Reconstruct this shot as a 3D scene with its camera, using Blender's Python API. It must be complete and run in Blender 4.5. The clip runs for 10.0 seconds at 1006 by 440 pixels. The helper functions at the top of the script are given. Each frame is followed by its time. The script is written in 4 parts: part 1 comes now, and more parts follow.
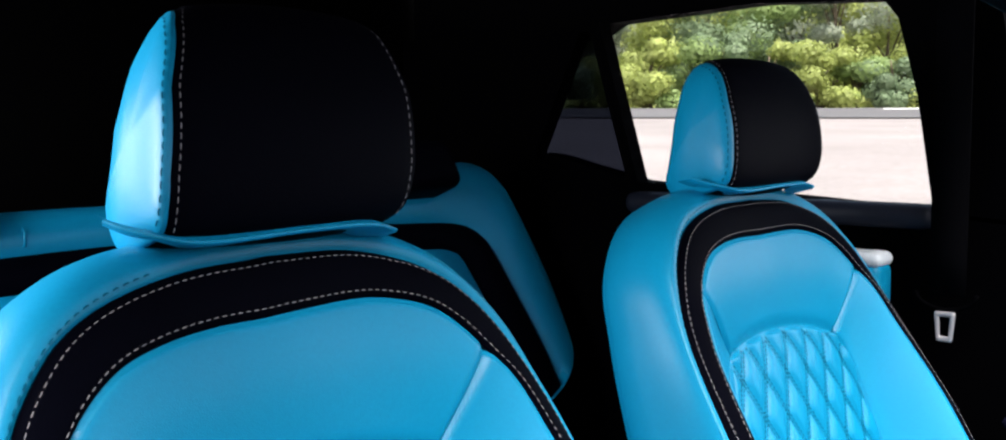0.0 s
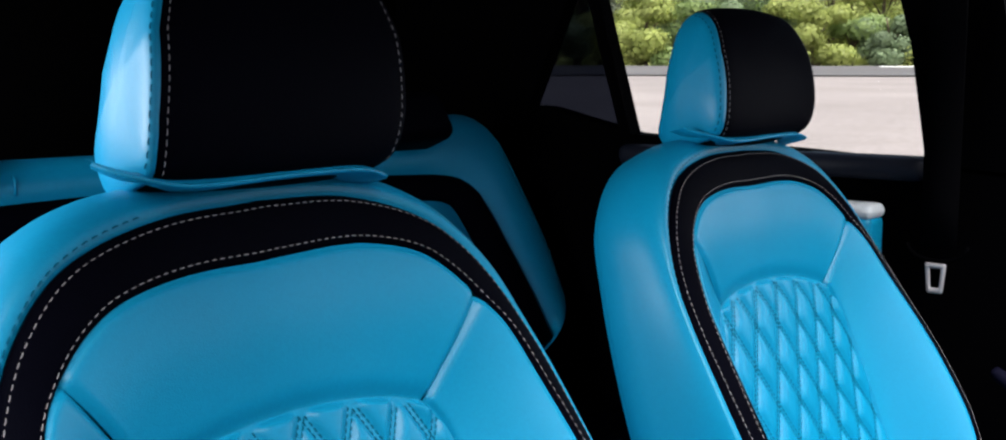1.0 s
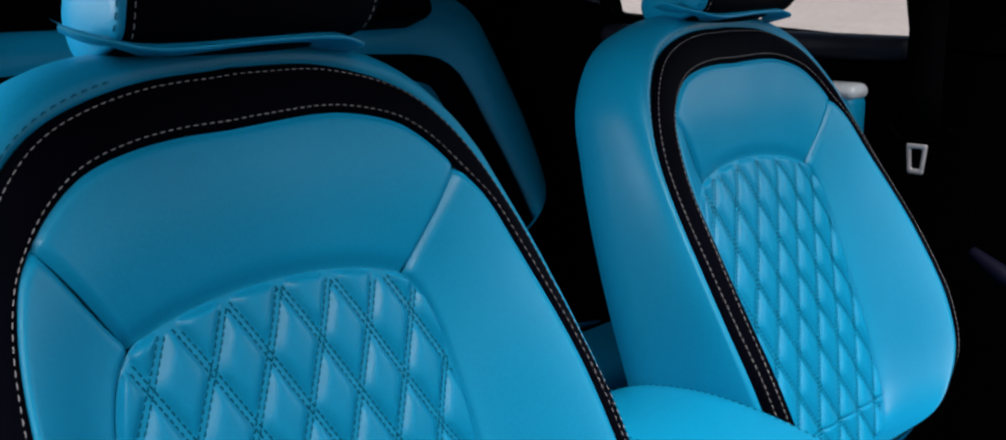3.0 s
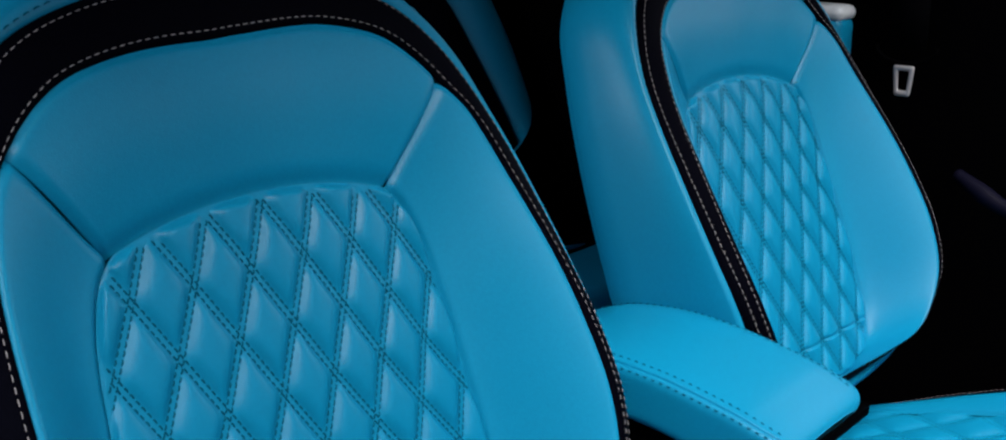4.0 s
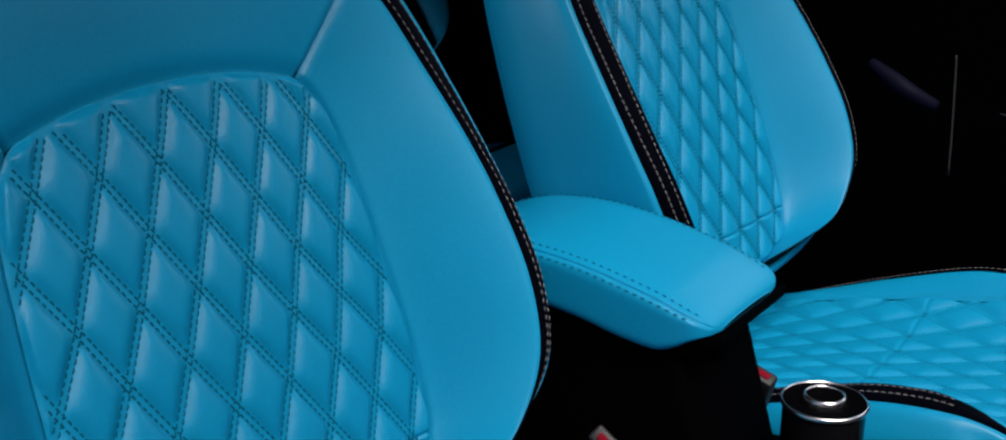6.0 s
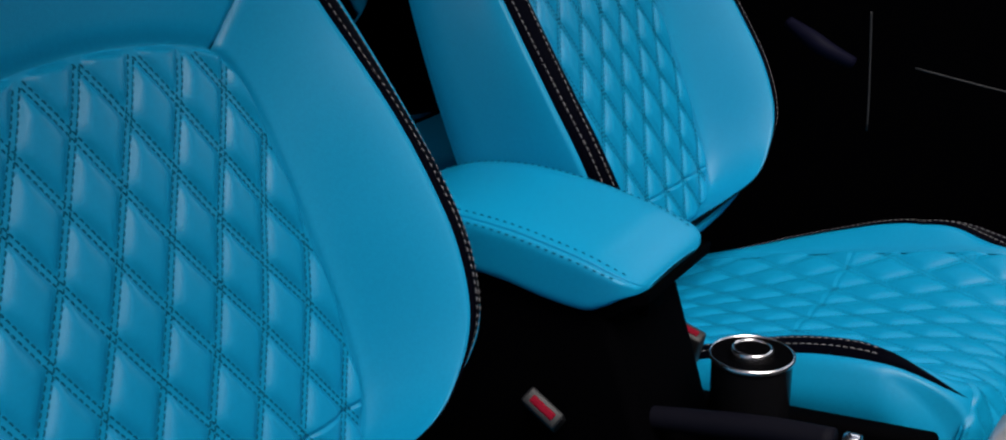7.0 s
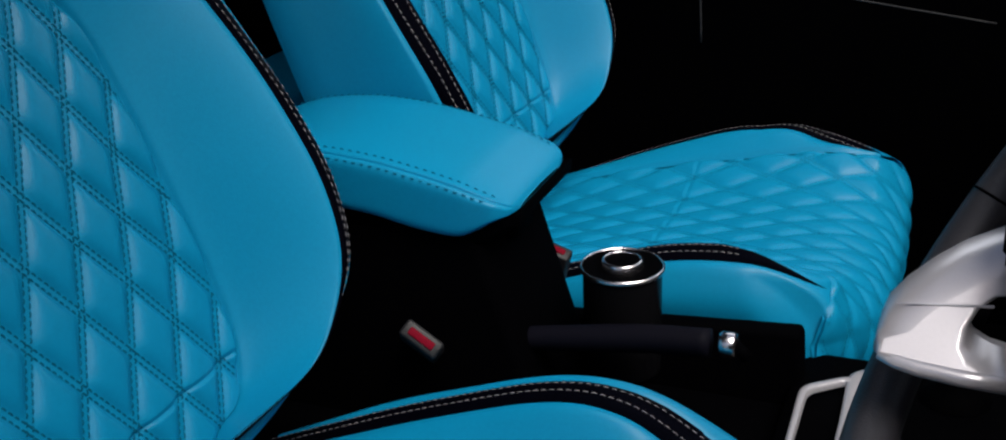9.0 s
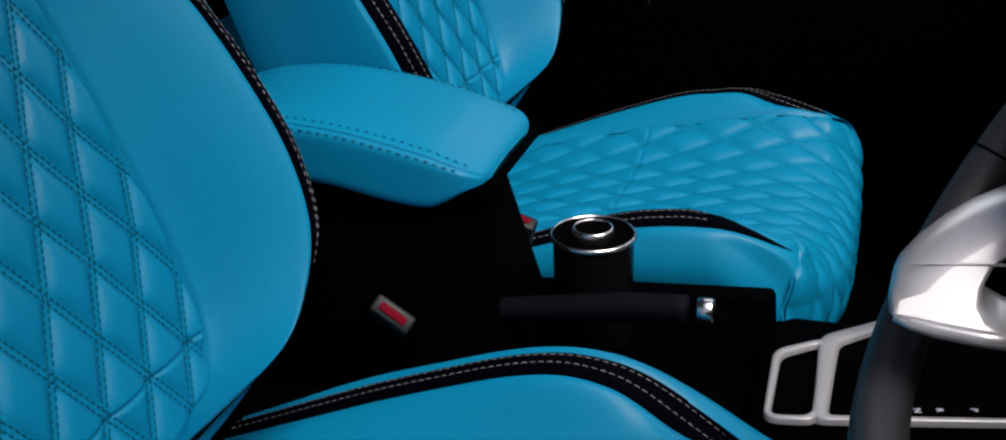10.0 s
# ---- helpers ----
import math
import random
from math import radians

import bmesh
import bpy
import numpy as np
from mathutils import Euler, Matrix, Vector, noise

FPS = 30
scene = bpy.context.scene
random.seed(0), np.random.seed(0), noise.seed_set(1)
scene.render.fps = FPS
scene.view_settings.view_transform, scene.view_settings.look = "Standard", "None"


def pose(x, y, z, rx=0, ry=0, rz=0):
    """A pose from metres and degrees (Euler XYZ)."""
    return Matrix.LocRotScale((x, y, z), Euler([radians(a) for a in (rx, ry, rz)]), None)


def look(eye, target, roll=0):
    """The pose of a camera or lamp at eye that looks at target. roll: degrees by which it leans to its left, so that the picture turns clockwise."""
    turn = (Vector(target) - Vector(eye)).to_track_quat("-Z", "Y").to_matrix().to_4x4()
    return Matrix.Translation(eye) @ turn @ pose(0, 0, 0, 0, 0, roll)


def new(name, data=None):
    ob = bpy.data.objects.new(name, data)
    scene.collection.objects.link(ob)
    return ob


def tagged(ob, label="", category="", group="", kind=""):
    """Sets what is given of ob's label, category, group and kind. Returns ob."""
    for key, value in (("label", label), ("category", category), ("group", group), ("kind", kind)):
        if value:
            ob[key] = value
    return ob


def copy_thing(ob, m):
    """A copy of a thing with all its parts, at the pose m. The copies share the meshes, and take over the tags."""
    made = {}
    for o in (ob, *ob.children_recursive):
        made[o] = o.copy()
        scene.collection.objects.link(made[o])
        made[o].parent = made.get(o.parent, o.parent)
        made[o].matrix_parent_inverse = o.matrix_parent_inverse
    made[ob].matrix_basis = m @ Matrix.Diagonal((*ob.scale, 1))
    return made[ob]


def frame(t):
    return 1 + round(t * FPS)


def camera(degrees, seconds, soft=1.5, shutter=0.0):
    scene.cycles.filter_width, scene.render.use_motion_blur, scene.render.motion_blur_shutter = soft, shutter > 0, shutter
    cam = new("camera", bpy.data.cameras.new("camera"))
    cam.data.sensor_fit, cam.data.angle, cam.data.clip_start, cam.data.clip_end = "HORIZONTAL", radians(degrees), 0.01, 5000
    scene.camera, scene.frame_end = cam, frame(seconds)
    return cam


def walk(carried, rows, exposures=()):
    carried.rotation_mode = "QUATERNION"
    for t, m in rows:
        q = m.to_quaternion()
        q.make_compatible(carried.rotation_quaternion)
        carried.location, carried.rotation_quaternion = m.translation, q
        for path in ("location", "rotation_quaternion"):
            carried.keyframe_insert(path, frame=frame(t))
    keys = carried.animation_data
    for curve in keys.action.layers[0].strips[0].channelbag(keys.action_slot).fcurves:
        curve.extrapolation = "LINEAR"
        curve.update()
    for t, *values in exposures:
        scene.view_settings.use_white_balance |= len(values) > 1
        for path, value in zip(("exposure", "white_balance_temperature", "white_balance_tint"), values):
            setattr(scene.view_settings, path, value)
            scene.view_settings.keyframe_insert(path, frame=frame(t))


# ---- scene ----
cam = camera(44.5, 10.0, soft=2.0)
PATH = [
    (0, (0.9217, 0.6444, 1.2669), (-0.6031, -0.6384, 1.0957), -0.04),
    (0.5, (0.9206, 0.6447, 1.2634), (-0.6031, -0.6347, 1.0594), 0.04),
    (1, (0.9197, 0.6466, 1.2579), (-0.6055, -0.6248, 1.0183), 0.11),
    (1.5, (0.9174, 0.6443, 1.2536), (-0.6094, -0.6171, 0.9748), 0.26),
    (2, (0.9154, 0.6435, 1.2508), (-0.6098, -0.6095, 0.9287), 0.43),
    (2.5, (0.9134, 0.6408, 1.2461), (-0.6122, -0.6009, 0.8840), 0.39),
    (4, (0.9073, 0.6417, 1.2244), (-0.6102, -0.5540, 0.7070), 0.53),
    (4.5, (0.9049, 0.6395, 1.2169), (-0.6140, -0.5361, 0.6595), 0.59),
    (5, (0.9044, 0.6421, 1.2130), (-0.6189, -0.5079, 0.6152), 0.66),
    (5.5, (0.9030, 0.6443, 1.2070), (-0.6335, -0.4731, 0.5820), 0.45),
    (7, (0.9005, 0.6530, 1.1953), (-0.7040, -0.3221, 0.5065), -0.85),
    (7.5, (0.9029, 0.6532, 1.1899), (-0.7242, -0.2706, 0.4833), -1.48),
    (8, (0.9027, 0.6453, 1.1862), (-0.7488, -0.2120, 0.4530), -1.92),
    (8.5, (0.9054, 0.6328, 1.1808), (-0.7728, -0.1505, 0.4258), -2.28),
    (9, (0.9064, 0.6156, 1.1766), (-0.7942, -0.0902, 0.3957), -2.51),
    (9.5, (0.9047, 0.5905, 1.1708), (-0.8128, -0.0453, 0.3671), -2.54),
    (10, (0.8994, 0.5634, 1.1664), (-0.8290, -0.0071, 0.3375), -2.09),
]
EXPOSURES = [(0.0, 1.5), (1.5, 0.85), (2.5, 0.6), (4.0, 0.4), (5.5, 0.28), (7.5, 0.08), (10.0, -0.06)]
walk(cam, [(t, look(eye, target, roll)) for t, eye, target, roll in PATH], EXPOSURES)

# ---- light ----
world = bpy.data.worlds.new("sky")
scene.world = world
world.use_nodes = True
wn = world.node_tree.nodes
sky = wn.new("ShaderNodeTexSky")
sky.sky_type, sky.sun_disc = "NISHITA", False
sky.dust_density = 7.0
sky.sun_elevation, sky.sun_rotation = radians(59), radians(33)
wn["Background"].inputs["Strength"].default_value = 0.095
world.node_tree.links.new(sky.outputs[0], wn["Background"].inputs["Color"])
sun = new("sun", bpy.data.lights.new("sun", "SUN"))
sun.data.energy, sun.data.angle, sun.data.color = 2.8, radians(36), (1.0, 0.985, 0.97)
sun.matrix_world = look((8.5, 13.0, 26.0), (0, 0, 0))
# area lamp added in the near rear door's opening, standing in for bright sky
side = new("rear_door_light", bpy.data.lights.new("rear_door_light", "AREA"))
side.data.shape, side.data.size, side.data.size_y = "RECTANGLE", 0.46, 0.24
side.data.energy, side.data.color = 2.9, (0.95, 0.97, 1.0)
side.matrix_world = look((0.735, -0.44, 1.295), (-0.265, -0.2, 1.1))
# fill lamp added in the far front window's opening, to brighten the far seat
far = new("front_window_light", bpy.data.lights.new("front_window_light", "AREA"))
far.data.shape, far.data.size, far.data.size_y = "RECTANGLE", 0.9, 0.38
far.data.energy, far.data.color = 1.8, (0.96, 0.98, 1.0)
far.matrix_world = look((-0.745, 0.6, 1.27), (0.255, 0.35, 0.97))


# ---- materials ----
def material(name, colour, rough=0.5, metal=0.0, grain=0.0, scale=400.0, vary=0.12, stain=8.0, coat=0.0, spec=0.5):
    """A surface with colour drift at two scales, uneven gloss and a fine relief."""
    m = bpy.data.materials.new(name)
    m.use_nodes = True
    nt = m.node_tree
    n, link = nt.nodes, nt.links.new
    b = n["Principled BSDF"]
    tc = n.new("ShaderNodeTexCoord")
    big, small = n.new("ShaderNodeTexNoise"), n.new("ShaderNodeTexNoise")
    big.inputs["Scale"].default_value, small.inputs["Scale"].default_value = stain, scale * 0.35
    big.inputs["Detail"].default_value = 5
    link(tc.outputs["Object"], big.inputs["Vector"])
    link(tc.outputs["Object"], small.inputs["Vector"])
    add = n.new("ShaderNodeMath")
    add.operation = "ADD"
    link(big.outputs[0], add.inputs[0])
    link(small.outputs[0], add.inputs[1])
    ramp = n.new("ShaderNodeMapRange")
    ramp.inputs["From Min"].default_value, ramp.inputs["From Max"].default_value = 0.6, 1.4
    ramp.inputs["To Min"].default_value, ramp.inputs["To Max"].default_value = 1 - vary, 1 + vary
    link(add.outputs[0], ramp.inputs["Value"])
    mix = n.new("ShaderNodeVectorMath")
    mix.operation = "SCALE"
    mix.inputs[0].default_value = colour
    link(ramp.outputs[0], mix.inputs["Scale"])
    link(mix.outputs[0], b.inputs["Base Color"])
    gloss = n.new("ShaderNodeMapRange")
    gloss.inputs["To Min"].default_value, gloss.inputs["To Max"].default_value = max(rough - 0.07, 0.02), min(rough + 0.07, 1)
    link(big.outputs[0], gloss.inputs["Value"])
    link(gloss.outputs[0], b.inputs["Roughness"])
    b.inputs["Metallic"].default_value = metal
    b.inputs["Coat Weight"].default_value = coat
    b.inputs["Specular IOR Level"].default_value = spec
    if grain:
        cell = n.new("ShaderNodeTexVoronoi")
        cell.inputs["Scale"].default_value = scale
        link(tc.outputs["Object"], cell.inputs["Vector"])
        bump = n.new("ShaderNodeBump")
        bump.inputs["Strength"].default_value, bump.inputs["Distance"].default_value = grain, 0.0006
        link(cell.outputs["Distance"], bump.inputs["Height"])
        link(bump.outputs[0], b.inputs["Normal"])
    return m


BLUE = material("turquoise_leather", (0.002, 0.206, 0.382), 0.37, grain=0.14, scale=900, vary=0.06, stain=6, spec=0.2)
BLACK = material("black_leather", (0.0008, 0.0008, 0.0022), 0.6, grain=0.3, scale=900, vary=0.2, spec=0.018)
BLACK.node_tree.nodes["Principled BSDF"].inputs["Specular Tint"].default_value = (0.5, 0.6, 1.0, 1)
PLASTIC = material("black_plastic", (0.0005, 0.0005, 0.0008), 0.75, grain=0.3, scale=1200, vary=0.2, spec=0.01)
GREY = material("dark_grey_plastic", (0.005, 0.005, 0.0065), 0.55, grain=0.2, scale=1200)
LEVER = material("lever_grip", (0.003, 0.003, 0.006), 0.6, grain=0.2, scale=1200, spec=0.05)
RUBBER = material("wheel_leather", (0.03, 0.029, 0.034), 0.42, grain=0.3, scale=1000)
GLOSS = material("gloss_black", (0.005, 0.005, 0.006), 0.2, coat=0.0, spec=0.06)
CARPET = material("black_carpet", (0.001, 0.001, 0.0012), 0.95, grain=0.8, scale=500, spec=0.01)
CHROME = material("chrome", (0.75, 0.73, 0.76), 0.22, metal=1.0, vary=0.03)
SILVER = material("satin_silver", (0.6, 0.585, 0.62), 0.3, metal=0.55, vary=0.03, scale=1500)
# grey for the crease's shade, put into colour on the lower spoke
CREASE_SHADE = material("grey_crease_shade", (0.5, 0.5, 0.55), 0.6)
FRAME = material("satin_frame", (0.4, 0.39, 0.415), 0.3, metal=0.35, vary=0.06, scale=1500)
THREAD = material("pale_thread", (0.23, 0.225, 0.24), 0.9, vary=0.15, spec=0.05)
BLUETHREAD = material("blue_thread", (0.002, 0.082, 0.145), 0.9, vary=0.15, spec=0.05)
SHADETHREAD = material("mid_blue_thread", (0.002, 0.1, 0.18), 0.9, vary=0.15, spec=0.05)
RED = material("red_plastic", (0.15, 0.002, 0.012), 0.65, spec=0.05)
WEB = material("belt_webbing", (0.001, 0.001, 0.0015), 0.85, grain=0.6, scale=900, spec=0.02)
LETTER = material("white_print", (0.7, 0.75, 0.85), 0.5)
PAD = material("pale_grey_leather", (0.62, 0.68, 0.74), 0.4, grain=0.2, scale=900)
GROUND = material("worn_concrete", (0.26, 0.228, 0.222), 0.9, grain=0.5, scale=30, vary=0.3, stain=0.22)
ROAD = material("grey_road", (0.11, 0.105, 0.11), 0.9, grain=0.5, scale=30, vary=0.15, stain=0.2)
KERB = material("white_kerb", (0.75, 0.75, 0.73), 0.8, vary=0.1, stain=1)
LINING = material("black_headlining", (0.02, 0.02, 0.022), 0.9, grain=0.4, scale=700, spec=0.05)
SILL = material("door_top", (0.008, 0.01, 0.018), 0.5, grain=0.2, scale=900, spec=0.15)
TRIM = material("trim_joint", (0.03, 0.03, 0.032), 0.5, spec=0.2)
NAVY = material("navy_plastic", (0.003, 0.003, 0.01), 0.6, spec=0.05)
BARK = material("bark", (0.12, 0.09, 0.06), 0.9, grain=0.8, scale=20)
PAINT = material("car_paint", (0.02, 0.02, 0.022), 0.2, coat=0.6)


def leaves(name, colour):
    m = material(name, colour, 0.6, vary=0.35, stain=0.8, scale=3)
    n, link = m.node_tree.nodes, m.node_tree.links.new
    b, out = n["Principled BSDF"], n["Material Output"]
    thin, mix = n.new("ShaderNodeBsdfTranslucent"), n.new("ShaderNodeMixShader")
    link(b.inputs["Base Color"].links[0].from_socket, thin.inputs["Color"])
    mix.inputs["Fac"].default_value = 0.45
    link(b.outputs[0], mix.inputs[1])
    link(thin.outputs[0], mix.inputs[2])
    link(mix.outputs[0], out.inputs["Surface"])
    return m


LEAF = [leaves("leaf_bright", (0.38, 0.43, 0.13)), leaves("leaf_mid", (0.26, 0.35, 0.125)), leaves("leaf_dark", (0.2, 0.27, 0.15)), leaves("leaf_grey", (0.34, 0.38, 0.29))]


def glass_material(name, colour):
    m = bpy.data.materials.new(name)
    m.use_nodes = True
    b = m.node_tree.nodes["Principled BSDF"]
    b.inputs["Transmission Weight"].default_value, b.inputs["Roughness"].default_value = 1.0, 0.0
    b.inputs["Base Color"].default_value, b.inputs["IOR"].default_value = colour, 1.02
    return m


GLASS = glass_material("window_glass", (0.92, 0.95, 0.94, 1))
TINT = glass_material("tinted_glass", (0.014, 0.017, 0.026, 1))


# ---- mesh helpers ----
def mesh_object(name, verts, faces, mat, smooth=True):
    me = bpy.data.meshes.new(name)
    me.from_pydata([tuple(map(float, v)) for v in verts], [], faces)
    me.materials.append(mat)
    if smooth:
        me.shade_smooth()
    return new(name, me)


def under(ob, parent, label=""):
    ob.parent = parent
    if label:
        ob["label"] = label
    return ob


def grid(rows, close_rows=False, close_cols=False, flip=False):
    """Verts and faces of a lattice of points: rows[i][j]."""
    rows = np.asarray(rows, float)
    a, b = rows.shape[:2]
    faces = []
    for i in range(a if close_rows else a - 1):
        for j in range(b if close_cols else b - 1):
            f = (i * b + j, i * b + (j + 1) % b, ((i + 1) % a) * b + (j + 1) % b, ((i + 1) % a) * b + j)
            faces.append(f[::-1] if flip else f)
    return rows.reshape(-1, 3), faces


def spline(points, n, closed=False):
    """Catmull-Rom through the points, n steps a span."""
    p = np.asarray(points, float)
    if closed:
        q = np.concatenate([p[-1:], p, p[:2]])
        spans = len(p)
    else:
        q = np.concatenate([2 * p[:1] - p[1:2], p, 2 * p[-1:] - p[-2:-1]])
        spans = len(p) - 1
    t = np.linspace(0, 1, n, endpoint=False)[:, None]
    out = []
    for i in range(spans):
        a, b, c, d = q[i], q[i + 1], q[i + 2], q[i + 3]
        out.append(0.5 * (2 * b + (c - a) * t + (2 * a - 5 * b + 4 * c - d) * t**2 + (3 * b - a - 3 * c + d) * t**3))
    if not closed:
        out.append(p[-1:])
    return np.concatenate(out)


def normals_along(curve):
    d = np.gradient(curve, axis=0)
    return d / (np.linalg.norm(d, axis=1, keepdims=True) + 1e-9)


def tube(path, radius, sides=8, closed=False):
    """Verts and faces of a round tube along a path; radius may vary."""
    path = np.asarray(path, float)
    radius = np.broadcast_to(radius, len(path))
    d = normals_along(path)
    if closed:
        d = np.roll(path, -1, 0) - np.roll(path, 1, 0)
        d /= np.linalg.norm(d, axis=1, keepdims=True)
    ref = np.array([0.13, 0.21, 0.97])
    s = np.cross(d, ref)
    s /= np.linalg.norm(s, axis=1, keepdims=True) + 1e-9
    u = np.cross(s, d)
    ang = np.linspace(0, 2 * np.pi, sides, endpoint=False)
    rows = path[:, None] + radius[:, None, None] * (np.cos(ang)[None, :, None] * s[:, None] + np.sin(ang)[None, :, None] * u[:, None])
    v, f = grid(rows, close_rows=closed, close_cols=True)
    if not closed:
        f += [tuple(range(sides))[::-1], tuple(len(v) - sides + k for k in range(sides))]
    return v, f


def box(name, lo, hi, mat, bevel=0.006, segments=2, m=None):
    bm = bmesh.new()
    bmesh.ops.create_cube(bm, size=1)
    lo, hi = Vector(lo), Vector(hi)
    for v in bm.verts:
        v.co = Vector([lo[k] + (v.co[k] + 0.5) * (hi[k] - lo[k]) for k in range(3)])
    if bevel:
        bmesh.ops.bevel(bm, geom=bm.edges[:], offset=bevel, segments=segments, profile=0.5, affect="EDGES")
    if m is not None:
        bm.transform(m)
    return bm_object(name, bm, mat)


def bm_object(name, bm, mat):
    bmesh.ops.recalc_face_normals(bm, faces=bm.faces[:])
    me = bpy.data.meshes.new(name)
    bm.to_mesh(me)
    bm.free()
    me.materials.append(mat)
    me.shade_smooth()
    ob = new(name, me)
    return ob


def stitch_mesh(name, curve, out, mat, length=0.0042, gap=0.0026, width=0.0008, lift=0.0005):
    """A row of thread dashes along a curve on a surface; out: the surface's outward direction there."""
    curve, out = np.asarray(curve, float), np.asarray(out, float)
    seg = np.linalg.norm(np.diff(curve, axis=0), axis=1)
    at = np.r_[0, np.cumsum(seg)]
    verts, faces = [], []
    for s in np.arange(0, at[-1] - length, length + gap):
        e = [np.array([np.interp(s + k * length, at, curve[:, c]) for c in range(3)]) for k in (0, 0.5, 1)]
        o = np.array([np.interp(s + 0.5 * length, at, out[:, c]) for c in range(3)])
        o /= np.linalg.norm(o) + 1e-9
        d = (e[2] - e[0]) / (np.linalg.norm(e[2] - e[0]) + 1e-9)
        w = np.cross(d, o) * width * 0.5
        k = len(verts)
        for q, up in ((e[0], 0.0), (e[1], 1.0), (e[2], 0.0)):
            verts += [q - w + o * lift * (up - 0.6), q + o * lift * (up + 0.25), q + w + o * lift * (up - 0.6)]
        for r in (0, 3):
            faces += [(k + r, k + r + 1, k + r + 4, k + r + 3), (k + r + 1, k + r + 2, k + r + 5, k + r + 4)]
    return mesh_object(name, verts, faces, mat)


# ---- the front seat, in its own axes: x across, s up the back, h out of the back ----
RECLINE = radians(19)
UP = np.array([0, -math.sin(RECLINE), math.cos(RECLINE)])
OUTW = np.array([0, math.cos(RECLINE), math.sin(RECLINE)])
BASE = np.array([0.0, 0.25, 0.42])


def back(p):
    """From (x, s, h) to metres from the seat's base."""
    p = np.asarray(p, float)
    return p[..., :1] * np.array([1.0, 0, 0]) + p[..., 1:2] * UP + p[..., 2:3] * OUTW + np.array([0, 0, 1.0]) - BASE


RING_N = 8
# half outlines from the top middle round to the bottom middle: x, s, h
BAND_OUT = [(0, 0.176, 0.01), (0.07, 0.172, 0.01), (0.125, 0.16, 0.011), (0.165, 0.142, 0.013), (0.195, 0.115, 0.016), (0.218, 0.08, 0.02), (0.238, 0.03, 0.026), (0.248, -0.02, 0.036), (0.255, -0.09, 0.052), (0.258, -0.15, 0.065), (0.254, -0.21, 0.074), (0.239, -0.27, 0.07), (0.209, -0.312, 0.045), (0.16, -0.338, 0.02), (0.09, -0.35, 0.01), (0, -0.35, 0.01)]
BAND_IN = [(0, 0.134, 0.016), (0.06, 0.133, 0.016), (0.105, 0.127, 0.018), (0.14, 0.116, 0.02), (0.165, 0.098, 0.022), (0.186, 0.074, 0.025), (0.205, 0.045, 0.032), (0.219, -0.005, 0.041), (0.23, -0.08, 0.06), (0.233, -0.14, 0.073), (0.23, -0.2, 0.083), (0.218, -0.255, 0.084), (0.194, -0.295, 0.075), (0.155, -0.325, 0.06), (0.085, -0.338, 0.03), (0, -0.34, 0.02)]
QUILT = [(0, 0.022, 0), (0.03, 0.021, 0), (0.06, 0.018, 0), (0.088, 0.013, 0), (0.11, 0.007, 0), (0.124, 0.001, 0), (0.139, -0.02, 0), (0.149, -0.055, 0), (0.154, -0.1, 0), (0.158, -0.15, 0), (0.161, -0.21, 0), (0.16, -0.26, 0), (0.152, -0.3, 0), (0.13, -0.33, 0), (0.07, -0.345, 0), (0, -0.345, 0)]
FLANK = [(0, 0.2, -0.05), (0.07, 0.198, -0.05), (0.125, 0.19, -0.05), (0.17, 0.17, -0.05), (0.205, 0.14, -0.05), (0.232, 0.1, -0.05), (0.244, 0.05, -0.05), (0.253, 0, -0.05), (0.26, -0.07, -0.05), (0.262, -0.14, -0.05), (0.26, -0.21, -0.05), (0.249, -0.28, -0.05), (0.224, -0.33, -0.05), (0.18, -0.36, -0.05), (0.1, -0.37, -0.05), (0, -0.37, -0.05)]


def half(points):
    return spline(points, RING_N)


def ring(points):
    h = half(points)
    m = h[1:-1][::-1] * np.array([-1, 1, 1])
    return np.concatenate([h, m])


def mirror_x(p):
    return np.asarray(p) * np.array([-1.0, 1, 1])


def dip(d, depth=0.0045, width=0.0032):
    return -depth * np.exp(-((d / width) ** 2))


def seam_grid(inner, outer, qs, bulge, ends=(False, False), lean=(0.0045, 0.0032)):
    """Points between two edges, pulled down along its stitched edges."""
    inner, outer = np.asarray(inner), np.asarray(outer)
    span = np.linalg.norm(outer - inner, axis=1)
    at = np.r_[0, np.cumsum(np.linalg.norm(np.diff((inner + outer) / 2, axis=0), axis=1))]
    rows = []
    for q in qs:
        r = inner + (outer - inner) * q
        h = inner[:, 2] + (outer[:, 2] - inner[:, 2]) * (0.12 * q + 0.88 * q * q * (2.2 - 1.2 * q)) + bulge * np.sin(np.pi * q)
        h = h + dip(q * span, lean[0], lean[1]) + dip((1 - q) * span, 0.003)
        if ends[0]:
            h = h + dip(at)
        if ends[1]:
            h = h + dip(at[-1] - at)
        rows.append(np.c_[r[:, :2], h])
    return np.array(rows)


def edge_steps(n):
    """0 to 1, closer together near both ends."""
    t = np.linspace(0, 1, n)
    return t - 0.13 * np.sin(2 * np.pi * t)


CELL_W, CELL_H = 0.0478, 0.0882


def spread(s):
    """How far the diamonds of the backrest widen towards the waist."""
    return np.interp(s, [-0.25, -0.2, -0.12, 0], [1.08, 1.08, 1.01, 1.0])


